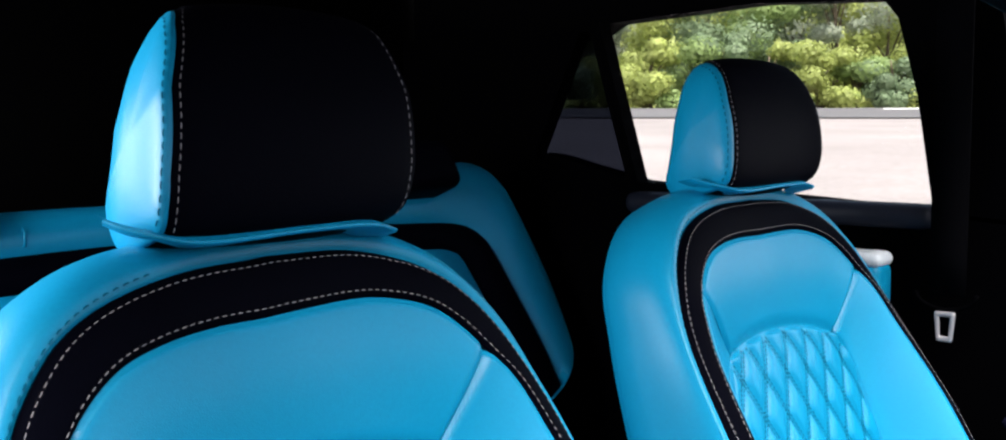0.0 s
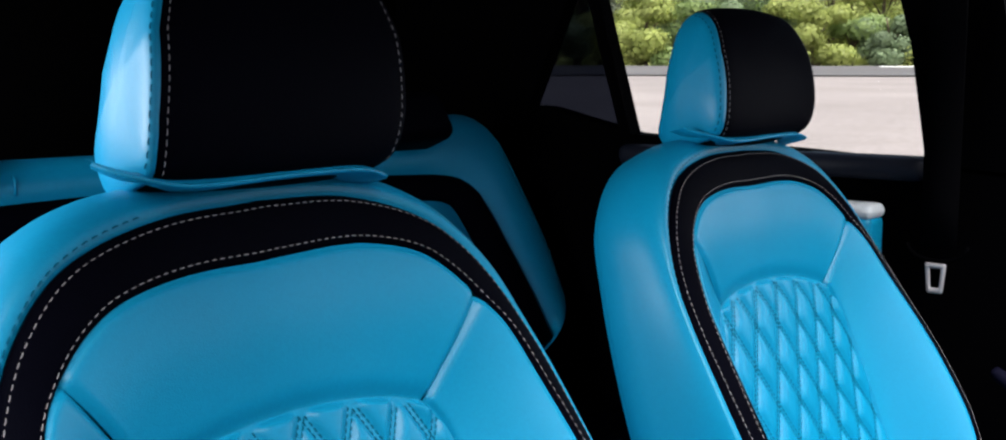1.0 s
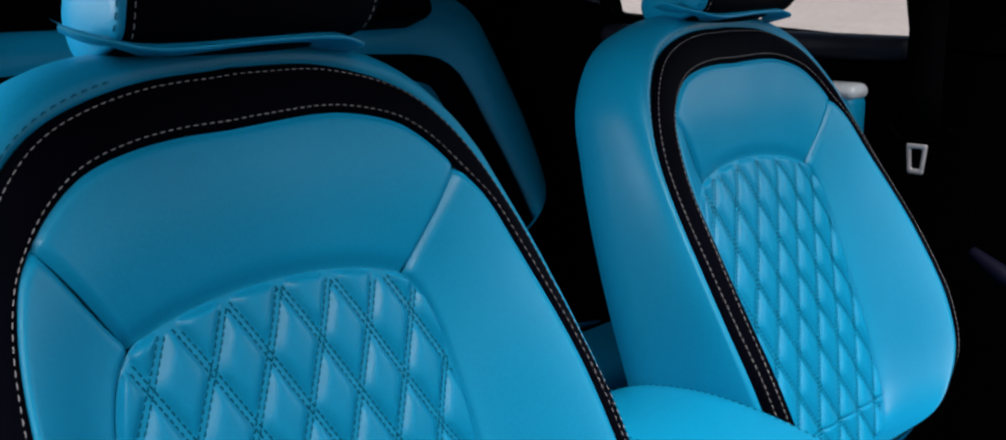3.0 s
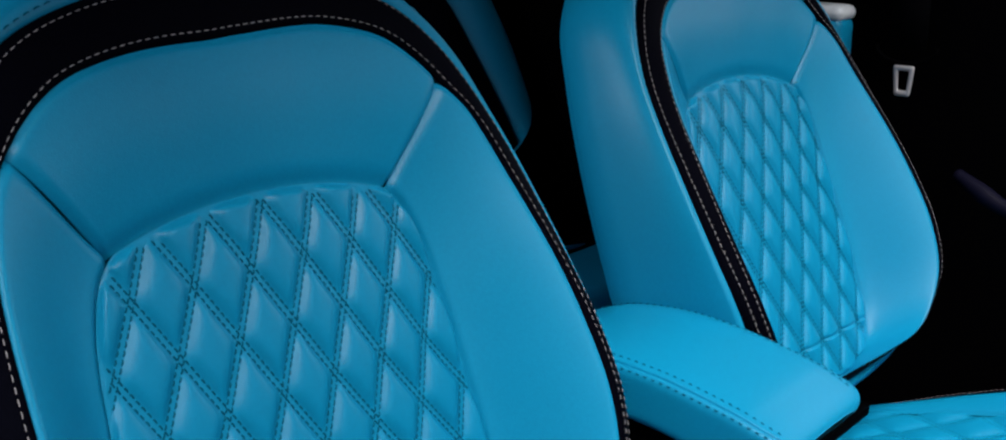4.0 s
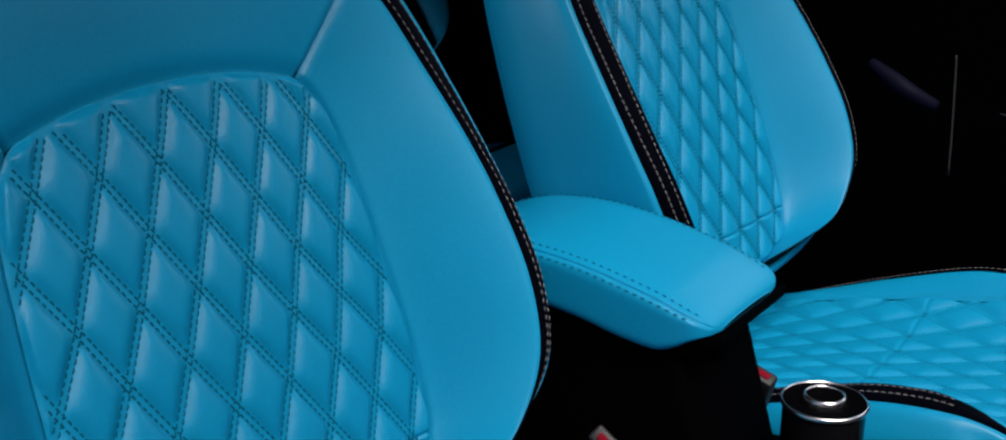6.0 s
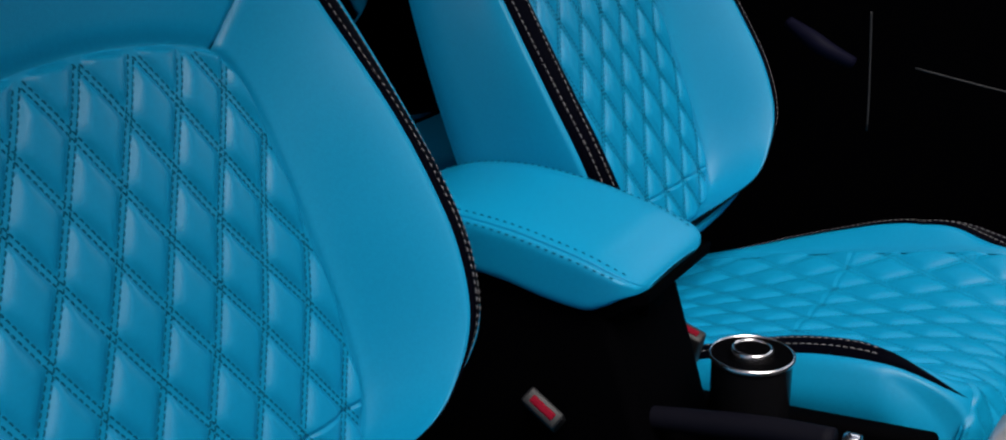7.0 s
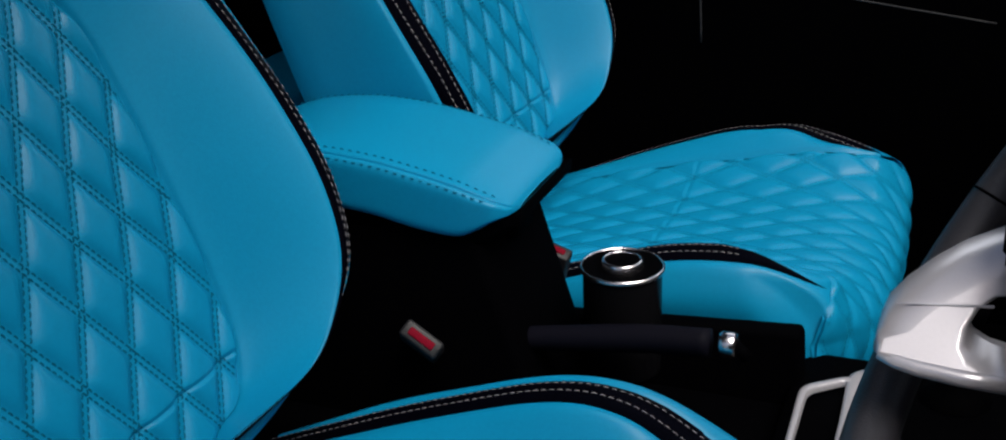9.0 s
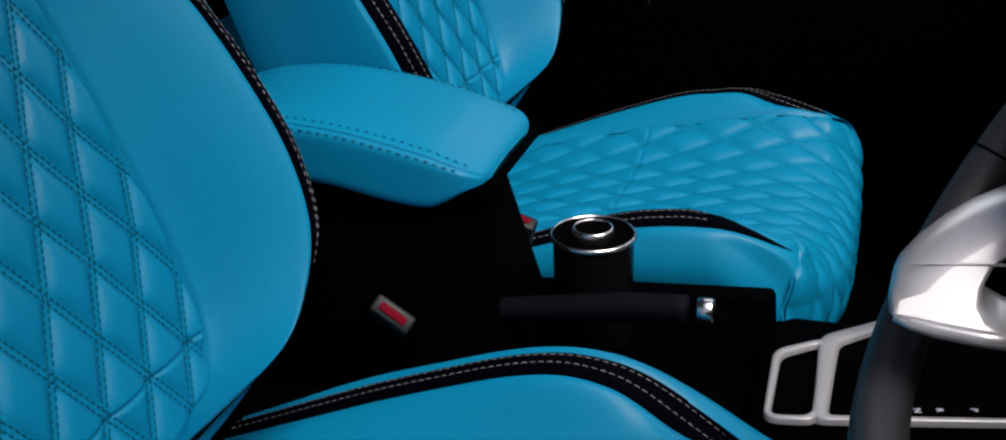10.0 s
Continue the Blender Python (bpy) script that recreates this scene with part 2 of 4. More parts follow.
def quilt_relief(x, s, x0=0.0228, s0=-0.0282, w=CELL_W, h=CELL_H, puff=0.0054):
    """Padded diamonds between double seams that lie in a narrow flat."""
    u, v = (x - x0) / w + (s - s0) / h, (x - x0) / w - (s - s0) / h
    k = 1 / math.hypot(1 / w, 1 / h)
    du, dv = np.abs(u - np.round(u)) * k, np.abs(v - np.round(v)) * k
    soft = lambda d: 1 - np.exp(-((np.maximum(d - 0.0024, 0) / 0.005) ** 1.3))
    return puff * soft(du) * soft(dv)


def quilt_lines(inside, x0=0.0228, s0=-0.0282, w=CELL_W, h=CELL_H, off=0.0022, reach=12):
    """The stitched rows, as polylines in the plane: two along each seam."""
    k = 1 / math.hypot(1 / w, 1 / h)
    d = {1: np.array([1 / w, 1 / h]) * k, -1: np.array([1 / w, -1 / h]) * k}
    out = []
    for sign in (1, -1):
        nrm = d[sign]
        along = np.array([-nrm[1], nrm[0]])
        for i in range(-reach, reach + 1):
            for o in (-off, off):
                base = np.array([x0, s0]) + nrm * (i * k + o)
                t = np.linspace(-0.8, 0.8, 641)
                p = base + t[:, None] * along
                keep = inside(p[:, 0], p[:, 1])
                run = []
                for q, ok in zip(p, keep):
                    if ok:
                        run.append(q)
                    elif run:
                        if len(run) > 4:
                            out.append(np.array(run))
                        run = []
                if len(run) > 4:
                    out.append(np.array(run))
    return out


def joined_stitches(name, curves, outs, mat, **kw):
    obs = [stitch_mesh(name, c, o, mat, **kw) for c, o in zip(curves, outs)]
    verts, faces = [], []
    for ob in obs:
        k = len(verts)
        verts += [tuple(v.co) for v in ob.data.vertices]
        faces += [tuple(i + k for i in p.vertices) for p in ob.data.polygons]
        me = ob.data
        bpy.data.objects.remove(ob)
        bpy.data.meshes.remove(me)
    return mesh_object(name, verts, faces, mat)


def const_out(curve, d):
    return np.tile(np.asarray(d, float), (len(curve), 1))


def sag(p, amount):
    """The band's edge, drawn down a little over the top on the outer side."""
    p = np.array(p)
    p[:, 1] -= amount * np.clip((p[:, 0] + 0.08) / 0.1, 0, 1) * np.clip((p[:, 1] - 0.06) / 0.05, 0, 1)
    return p


def build_backrest(seat):
    bo, bi, qr, fl = sag(ring(BAND_OUT), 0.0035), sag(ring(BAND_IN), 0.006), half(QUILT), ring(FLANK)
    # the wrapped outer cover, from the band round the flanks to the rear
    flank2 = fl * np.array([0.965, 0.99, 1]) + np.array([0, 0, -0.022])
    rear = fl * np.array([0.8, 0.93, 1]) + np.array([0, -0.004, -0.04])
    mids = []
    for a in np.linspace(0, 1, 9):
        bow = math.sin(a * math.pi / 2)
        p = bo + (fl - bo) * np.array([bow, bow, 1 - math.cos(a * math.pi / 2)])
        grow = 0.004 * math.sin(math.pi * a)
        out2 = np.c_[bo[:, 0], bo[:, 1] + 0.08, 0 * bo[:, 0]]
        out2 /= np.linalg.norm(out2, axis=1, keepdims=True)
        p = p + out2 * grow
        if a == 0:
            p = p - np.array([0, 0, 0.006])
        mids.append(p)
    mids += [(fl + flank2) / 2, flank2, (flank2 + rear) / 2 * np.array([1.03, 1.01, 1]), rear, rear * np.array([0.5, 0.5, 1]), rear * np.array([0.02, 0.02, 1])]
    v, f = grid(back(np.array(mids)), close_cols=True, flip=True)
    cover = under(mesh_object("backrest_cover", v, f, BLUE), seat, "smooth turquoise leather cover round the flanks")
    row = bo + (fl - bo) * np.array([0.19, 0.19, 0.04]) + np.array([0, 0, 0.0005])
    half_n = len(half(BAND_OUT))
    row = row[int(0.1 * half_n) : int(0.72 * half_n)]
    o = np.c_[np.sign(row[:, 0]) * 0.3, 0 * row[:, 0] + 0.2, 0 * row[:, 0] + 0.9]
    under(stitch_mesh("stitching", back(row), o @ np.array([[1, 0, 0], UP, OUTW]), SHADETHREAD, length=0.005, gap=0.0035, width=0.0014, lift=0.001), cover)
    # the black band
    rows = []
    for q in np.linspace(0, 1, 11):
        r = bo + (bi - bo) * q
        puff = 0.0025 * math.sin(math.pi * q) ** 0.6 - (0.004 if q in (0, 1) else 0)
        rows.append(r + np.array([0, 0, puff]))
    v, f = grid(back(np.array(rows)), close_cols=True, flip=True)
    band = under(mesh_object("backrest_band", v, f, BLACK), seat, "black leather band")
    for q in (0.14, 0.86):
        k = np.interp(bo[:, 1], [-0.2, 0.05], [0.26 if q < 0.5 else 0.66, q])[:, None]
        r = bo + (bi - bo) * k + np.c_[0 * k, 0 * k, 0.0025 * np.sin(np.pi * k) ** 0.6]
        r = np.concatenate([r[-int(0.8 * half_n):], r[: int(0.8 * half_n)]])
        under(stitch_mesh("stitching", back(r), const_out(r, OUTW), THREAD), band, "pale stitching")
    # plain panels round the quilting, parted by two seams
    qs = edge_steps(29)
    k = 5 * RING_N
    hi, hq = half(BAND_IN), qr
    top_in = np.concatenate([mirror_x(hq[1 : k + 1])[::-1], hq[: k + 1]])
    top_out = sag(np.concatenate([mirror_x(hi[1 : k + 1])[::-1], hi[: k + 1]]), 0.006)
    v, f = grid(back(seam_grid(top_in, top_out, qs, 0.005, (True, True), (0.0045, 0.009))))
    under(mesh_object("top_panel", v, f, BLUE), seat)
    for side in (1, -1):
        a, b = hq[k:], hi[k:]
        if side < 0:
            a, b = mirror_x(a), mirror_x(b)
        v, f = grid(back(seam_grid(a, sag(b, 0.006), qs, 0.002, (True, False), (0.004, 0.0035))), flip=side < 0)
        under(mesh_object("side_panel", v, f, BLUE), seat)
    # the quilted middle
    s_of, x_of = hq[:, 1][::-1], hq[:, 0][::-1]
    ss = np.r_[np.linspace(-0.345, 0.0, 340), np.linspace(0.0009, 0.0219, 24)]
    keep = np.argsort(s_of)
    width = lambda s: np.interp(s, s_of[keep], x_of[keep])
    arch = lambda x: np.interp(np.abs(x), hq[:41, 0], hq[:41, 1]) + (np.abs(x) > 0.124)
    cols = np.linspace(-1, 1, 321)
    widen = lambda x, s: 0.0228 + (x - 0.0228) * spread(s)
    gather = lambda x, s: 0.0228 + (x - 0.0228) / spread(s)
    crown = lambda x, edge: 0.003 * (1 - (x / 0.16) ** 2) * np.minimum(edge / 0.03, 1)
    rows = []
    for s in ss:
        w = width(s)
        x = cols * w
        edge = np.minimum(w - np.abs(x), np.maximum(arch(x) - s, 0))
        fade = (1 - np.exp(-(((w - np.abs(x)) / 0.0022) ** 2))) * (1 - np.exp(-((np.maximum(arch(x) - s, 0) / 0.004) ** 2)))
        h = (quilt_relief(gather(x, s), s + 0 * x) + 0.001) * fade + crown(x, edge) + 0.0005
        h = h + dip(np.abs(s + 0.297), 0.002, 0.0018)
        rows.append(np.c_[x, s + 0 * x, h - 0.004])
    v, f = grid(back(np.array(rows)))
    quilt = under(mesh_object("quilted_panel", v, f, BLUE), seat, "turquoise leather with diamond quilting")
    lines = quilt_lines(lambda x, s: (np.abs(widen(x, s)) < width(s) - 0.003) & (s > -0.34) & (s < arch(widen(x, s)) - 0.003))
    curves = []
    for p in lines:
        wx = widen(p[:, 0], p[:, 1])
        edge = np.minimum(width(p[:, 1]) - np.abs(wx), np.maximum(arch(wx) - p[:, 1], 0))
        curves.append(back(np.c_[wx, p[:, 1], quilt_relief(p[:, 0], p[:, 1]) + crown(wx, edge) - 0.002]))
    under(joined_stitches("stitching", curves, [const_out(c, OUTW) for c in curves], BLUETHREAD, length=0.0038, gap=0.0018, width=0.0014, lift=0.0008), quilt, "double rows of dark blue stitching")


HEAD = [(0.03, 0.189), (0.045, 0.21), (0.053, 0.248), (0.053, 0.285), (0.046, 0.321), (0.031, 0.343), (0.01, 0.35), (-0.007, 0.339), (-0.022, 0.308), (-0.037, 0.266), (-0.053, 0.23), (-0.06, 0.212), (-0.044, 0.191), (0.0, 0.187)]


def head_x(s):
    """The middle of the headrest, which leans a little to one side."""
    return -0.017 - 0.17 * (s - 0.22)


def build_headrest(seat, full=0.018, tall=1.0):
    prof = spline([(h, 0.18 + (s - 0.18) * tall) for h, s in HEAD], 6, closed=True)
    centre = np.array([0.004, 0.262])

    def seam_x(q):
        return np.interp(q[:, 1], [0.187, 0.22, 0.28, 0.33, 0.355], [0.105, 0.108, 0.106, 0.092, 0.08]) - 0.22 * np.clip(0.04 - q[:, 0], 0, 1)

    rows = []
    for a in np.linspace(-1, 1, 25):
        x = a * seam_x(prof)
        crown = 0.005 * (1 - a * a) - 0.0015 * abs(a) ** 8
        sc = 1 + crown / 0.08 - (0.02 if abs(a) == 1 else 0)
        p = centre + (prof - centre) * sc
        rows.append(np.c_[x + head_x(p[:, 1]), p[:, 1], p[:, 0]])
    v, f = grid(back(np.array(rows)), close_cols=True)
    head = under(mesh_object("headrest", v, f, BLACK), seat, "black leather headrest centre")
    for side in (1, -1):
        rings = []
        for k in (1.0, 1.0, 0.985, 0.95, 0.88, 0.78, 0.62, 0.42, 0.2, 0.0005):
            lift = 0.0 if not rings else (full if side > 0 else 0.001) * math.sqrt(1 - k * k) + (0.001 if side > 0 else -0.001)
            sc = 0.945 if not rings else k * 0.965
            sx = seam_x(prof)
            x = (sx.mean() + (sx - sx.mean()) * k * k + lift) * side
            ps = centre[1] + (prof[:, 1] - centre[1]) * sc
            rings.append(np.c_[x + head_x(ps), ps, centre[0] + (prof[:, 0] - centre[0]) * sc])
        v, f = grid(back(np.array(rings)), close_cols=True, flip=side < 0)
        cheek = under(mesh_object("headrest_side", v, f, BLUE), head, "turquoise leather side")
        sx = seam_x(prof)
        for mat, lab in ((THREAD, "pale stitching"), (BLUETHREAD, "dark blue stitching")):
            if mat is BLUETHREAD and side < 0:
                continue
            k = 0.985 if mat is THREAD else 0.94 * 0.965
            x = (sx - 0.005 if mat is THREAD else sx.mean() + (sx - sx.mean()) * 0.88 + 0.34 * full + 0.0016) * side
            ps = centre[1] + (prof[:, 1] - centre[1]) * k
            c = np.c_[x + head_x(ps), ps, centre[0] + (prof[:, 0] - centre[0]) * k][: 6 * 6]
            o = np.c_[0 * c[:, 0] + side * (0.1 if mat is THREAD else 2.0), (c[:, 1] - centre[1]) * 12, (c[:, 2] - centre[0]) * 12]
            size = {} if mat is THREAD else dict(length=0.0048, gap=0.0035, width=0.0012, lift=0.0007)
            under(stitch_mesh("stitching", back(c), o @ np.array([[1, 0, 0], UP, OUTW]), mat, **size), cheek, lab)
    # the turned lower edge of the cover
    lip = [(0.127, 0.209, 0.002), (0.121, 0.199, 0.015), (0.11, 0.19, 0.028), (0.09, 0.182, 0.036), (0.06, 0.18, 0.039), (0.0, 0.182, 0.04), (-0.06, 0.182, 0.04), (-0.09, 0.178, 0.034), (-0.1, 0.179, 0.02), (-0.098, 0.181, -0.01), (-0.085, 0.183, -0.04)]
    c = spline(lip, 6) + np.array([-0.012, 0, 0])
    rows = [c + np.array([0, 0.006, -0.009]), c + np.array([0, 0.002, -0.003]), c, c + np.array([0, -0.0015, -0.0025]), c * np.array([0.85, 1, 1]) + np.array([0, 0.003, -0.03])]
    v, f = grid(back(np.array(rows)))
    under(mesh_object("cover_edge", v, f, BLUE), head, "turned turquoise hem of the headrest cover")
    for x in (-0.05, 0.05):
        v, f = tube(back(np.array([(x - 0.012, 0.17, -0.03), (x - 0.012, 0.2, -0.03), (x - 0.012, 0.23, -0.03)])), 0.006)
        under(mesh_object("headrest_post", v, f, PLASTIC), head)


def build_cushion(seat, drop=0.0, rise=0.025):
    place = lambda p: np.asarray(p, float) - BASE
    # middle line of the quilting, from the rear over the front roll: y, z
    line = spline([(0.07, 0.57), (0.15, 0.592), (0.25, 0.61), (0.35, 0.622), (0.43, 0.63), (0.48, 0.629), (0.519, 0.619), (0.543, 0.596), (0.549, 0.57), (0.543, 0.538), (0.527, 0.508), (0.503, 0.486), (0.47, 0.474)], 12)
    n = len(line)
    dist = np.r_[0, np.cumsum(np.linalg.norm(np.diff(line, axis=0), axis=1))]
    wq = np.interp(dist, [0, 0.2, 0.3, 0.4, 0.445, 0.475, 0.52, 0.6], [0.165, 0.173, 0.178, 0.184, 0.192, 0.236, 0.243, 0.238])
    pull = np.interp(dist, [0, 0.36, 0.42, 0.47, 0.58, 0.65], [0, 0, 0.022, 0.055, 0.06, 0.04])
    tuck = np.interp(dist, [0, 0.4, 0.452, 0.5, 0.58, 0.65], [0, 0, 0.012, 0.05, 0.058, 0.04])
    near_edge = lambda d: np.interp(d, [0.33, 0.445, 0.54], [0.012, 0.033, 0.012])
    cols = np.linspace(-1, 1, 241)
    fine = np.linspace(0, dist[-1], 330)
    rows = []
    for d in fine:
        y, z, w, pb = np.interp(d, dist, line[:, 0]), np.interp(d, dist, line[:, 1]), np.interp(d, dist, wq), np.interp(d, dist, pull)
        x = cols * w
        yy = y - np.where(cols > 0, np.interp(d, dist, tuck) * np.abs(cols) ** 3, pb * 0.15 * np.abs(cols) ** 4)
        zz = z + np.where(cols < 0, rise * np.interp(d, [0.1, 0.4], [0.55, 1]), near_edge(d)) * np.abs(cols) ** 3
        relief = quilt_relief(x, d + 0 * x, 0.0, 0.05, CELL_W, CELL_H, 0.0046) + dip(w - np.abs(x), 0.006, 0.005) + dip(abs(d - 0.225) + 0 * x, 0.0014, 0.002)
        lean = np.clip((d - 0.40) / 0.12, 0, 1) * math.pi / 2
        rows.append(np.c_[x, yy + relief * math.sin(lean), zz + relief * math.cos(lean)])
    v, f = grid(place(np.array(rows)))
    top = under(mesh_object("quilted_cushion", v, f, BLUE), seat, "turquoise leather cushion with diamond quilting")
    lines = quilt_lines(lambda x, d: (d > 0.01) & (d < dist[-1] - 0.01) & (np.abs(x) < np.interp(d, dist, wq) - 0.005), 0.0, 0.05, CELL_W, CELL_H)
    curves, outs = [], []
    for p in lines:
        d, x = p[:, 1], p[:, 0]
        w = np.interp(d, dist, wq)
        c = np.abs(x) / w
        lean = np.clip((d - 0.40) / 0.12, 0, 1) * np.pi / 2
        r = quilt_relief(x, d, 0.0, 0.05, CELL_W, CELL_H, 0.0046)
        curves.append(place(np.c_[x, np.interp(d, dist, line[:, 0]) - np.where(x > 0, np.interp(d, dist, tuck) * c**3, np.interp(d, dist, pull) * c**4 * 0.15) + r * np.sin(lean), np.interp(d, dist, line[:, 1]) + np.where(x < 0, rise * np.interp(d, [0.1, 0.4], [0.55, 1]), near_edge(d)) * c**3 + r * np.cos(lean)]))
        outs.append(np.c_[0 * x, np.sin(lean), np.cos(lean)])
    under(joined_stitches("stitching", curves, outs, BLUETHREAD, length=0.0038, gap=0.0018, width=0.0008, lift=0.0005), top, "double rows of dark blue stitching")
    # side bolster, band and side panel along y
    ds = np.linspace(0, 0.448, 60)
    for side in (1, -1):
        sg = np.array([side, 1, 1])
        draw, edge = tuck if side > 0 else pull * 0.15, near_edge if side > 0 else (lambda d: rise * np.interp(d, [0.1, 0.4], [0.55, 1]))
        ys = np.interp(ds, dist, line[:, 0]) - np.interp(ds, dist, draw)
        inner = np.c_[np.interp(ds, dist, wq), ys, np.interp(ds, dist, line[:, 1]) + edge(ds)]
        ys = np.linspace(ys[0], ys[-1], 60) * 0.5 + ys * 0.5
        along = lambda xk, xv, zk, zv: np.c_[np.interp(ys, xk, xv), ys, np.interp(ys, *spline(np.c_[zk, zv], 6).T)]
        if side < 0:
            crest2 = along([0.07, 0.2, 0.36, 0.42, 0.49], [0.205, 0.21, 0.212, 0.211, 0.207], [0.07, 0.19, 0.267, 0.319, 0.359, 0.393, 0.417, 0.446, 0.49], [0.585, 0.635, 0.664, 0.681, 0.687, 0.682, 0.67, 0.65, 0.622])
            crest1 = along([0.07, 0.2, 0.36, 0.42, 0.49], [0.227, 0.233, 0.236, 0.236, 0.233], [0.07, 0.18, 0.259, 0.312, 0.353, 0.387, 0.412, 0.436, 0.461, 0.5], [0.587, 0.634, 0.664, 0.682, 0.69, 0.689, 0.683, 0.672, 0.656, 0.626])
            crest0 = along([0.07, 0.2, 0.36, 0.42, 0.49], [0.242, 0.249, 0.252, 0.252, 0.25], [0.07, 0.172, 0.252, 0.307, 0.348, 0.384, 0.408, 0.433, 0.458, 0.5], [0.58, 0.629, 0.658, 0.676, 0.684, 0.684, 0.679, 0.671, 0.658, 0.628])
            raised = np.interp(ys, [0.36, 0.43, 0.49], [0, 1.0, 2.2])[:, None] * np.array([0, 0, drop])
            crest2 = crest2 + 0.8 * raised
            crest1 = crest1 + raised - np.array([0, 0, 0.6 * drop])
            crest0 = crest0 + raised - np.array([0, 0, drop])
        else:
            crest2 = along([0.07, 0.3, 0.4, 0.443, 0.49], [0.2, 0.207, 0.211, 0.226, 0.2366], [0.07, 0.2, 0.3, 0.345, 0.388, 0.418, 0.442, 0.466, 0.489, 0.501], [0.585, 0.628, 0.664, 0.678, 0.685, 0.686, 0.684, 0.677, 0.666, 0.656])
            crest1 = along([0.07, 0.3, 0.4, 0.443, 0.49], [0.232, 0.238, 0.237, 0.234, 0.237], [0.07, 0.2, 0.3, 0.351, 0.392, 0.422, 0.445, 0.466, 0.489, 0.501], [0.583, 0.622, 0.657, 0.671, 0.677, 0.678, 0.677, 0.673, 0.665, 0.658])
            crest0 = crest1 + np.array([0.012, 0, -0.004])
        # towards the front the seams run together at the corner of the roll
        corner = np.array([np.interp(0.452, dist, wq), np.interp(0.452, dist, line[:, 0]) - np.interp(0.452, dist, draw), np.interp(0.452, dist, line[:, 1]) + edge(0.452)])
        run = np.clip((np.arange(60) - (48 if side > 0 else 56)) / (11 if side > 0 else 3), 0, 1)[:, None] ** 1.5
        crest2, crest1, crest0 = (c + (corner - c) * run for c in (crest2, crest1, crest0))
        low = np.c_[np.interp(ys, [0.07, 0.35, 0.492], [0.25, 0.256, 0.248] if side > 0 else [0.255, 0.272, 0.25]), ys, np.interp(ys, [0.07, 0.2, 0.35, 0.45, 0.492], [0.54, 0.585, 0.612, 0.608, 0.56])]
        v, f = grid(place(np.array([sg * p for p in seam_grid(inner, crest2, edge_steps(13), 0.004)])), flip=side > 0)
        under(mesh_object("cushion_bolster", v, f, BLUE), seat)
        wide = np.clip(np.linalg.norm(crest1 - crest2, axis=1) / 0.012, 0, 1)[:, None]
        rows = [crest2 + (crest1 - crest2) * q + np.array([0, 0, 0.004 * math.sin(math.pi * q) - (0.004 if q in (0, 1) else 0)]) * wide - (1 - wide) * np.array([0, 0, 0.003]) for q in np.linspace(0, 1, 9)]
        v, f = grid(place(sg * np.array(rows)), flip=side > 0)
        band = under(mesh_object("cushion_band", v, f, BLACK), seat, "black leather band")
        for q in (0.3, 0.68):
            c = (crest2 + (crest1 - crest2) * q + np.array([0, 0, 0.004 * math.sin(math.pi * q)])) * sg
            under(stitch_mesh("stitching", place(c[: 58 if side < 0 else 49]), const_out(c, (0, 0, 1))[: 58 if side < 0 else 49], THREAD), band, "pale stitching")
        rows = []
        for a in np.linspace(0, 1, 5)[:-1]:
            p = crest1 + (crest0 - crest1) * a + np.array([0, 0, 0.0025 * math.sin(math.pi * a) - (0.004 if a == 0 else 0)])
            rows.append(p)
        for a in np.linspace(0, 1, 12):
            bow = math.sin(min(a * 1.6, 1) * math.pi / 2)
            rows.append(crest0 + (low - crest0) * np.array([bow, 1, a]) + np.array([0.006 * math.sin(math.pi * a), 0, 0]))
        rows.append(low - np.array([0.03, 0, 0.004]))
        # the front end turns the corner to the seam of the front roll
        blend = np.clip((np.arange(60) - (49 if side > 0 else 46)) / (10 if side > 0 else 13), 0, 1)[:, None] ** (1.6 if side > 0 else 1.5)
        for k in range(len(rows)):
            d = np.interp(k, [0, len(rows) - 1], [0.452, dist[-1] - 0.01])
            w = np.interp(d, dist, wq)
            goal = np.array([w, np.interp(d, dist, line[:, 0]) - np.interp(d, dist, draw), np.interp(d, dist, line[:, 1]) + edge(d)])
            rows[k] = rows[k] + (goal - rows[k]) * blend
        v, f = grid(place(sg * np.array(rows)), flip=side > 0)
        under(mesh_object("cushion_side", v, f, BLUE), seat)
    b = box("seat_base", (-0.22, 0.0, 0.43), (0.22, 0.48, 0.535), PLASTIC, 0.02, m=Matrix.Translation(-BASE))
    under(b, seat, "black plastic seat base")


def front_seat():
    seat = new("front_seat")
    seat.matrix_world = Matrix.Translation((0.36, BASE[1], BASE[2]))
    build_backrest(seat)
    build_headrest(seat)
    build_cushion(seat)
    return seat


driver = tagged(front_seat(), "turquoise leather front seat with black bands behind the steering wheel", "car seat", "front seats")
passenger = tagged(copy_thing(driver, Matrix.Translation((-0.36, BASE[1], BASE[2]))), "turquoise leather front seat with black bands beside the far door", "car seat", "front seats")
# the headrest behind the steering wheel is the larger one
for part in driver.children:
    if part.name.startswith("headrest"):
        p = Matrix.Translation(Vector(back((-0.012, 0.18, 0.0))))
        part.matrix_basis = p @ Matrix.Scale(1.04, 4) @ p.inverted()
# the backrest beside the far door leans a little further back and to the side
for part in passenger.children:
    if part.name.startswith(("backrest", "top_panel", "side_panel", "quilted_panel")):
        p = Matrix.Translation(Vector(back((0, 0, 0))))
        part.matrix_basis = Matrix.Translation((0.0047, -0.0023, 0.0034)) @ p @ pose(0, 0, 0, 2.0, -2.1, -0.3) @ p.inverted()
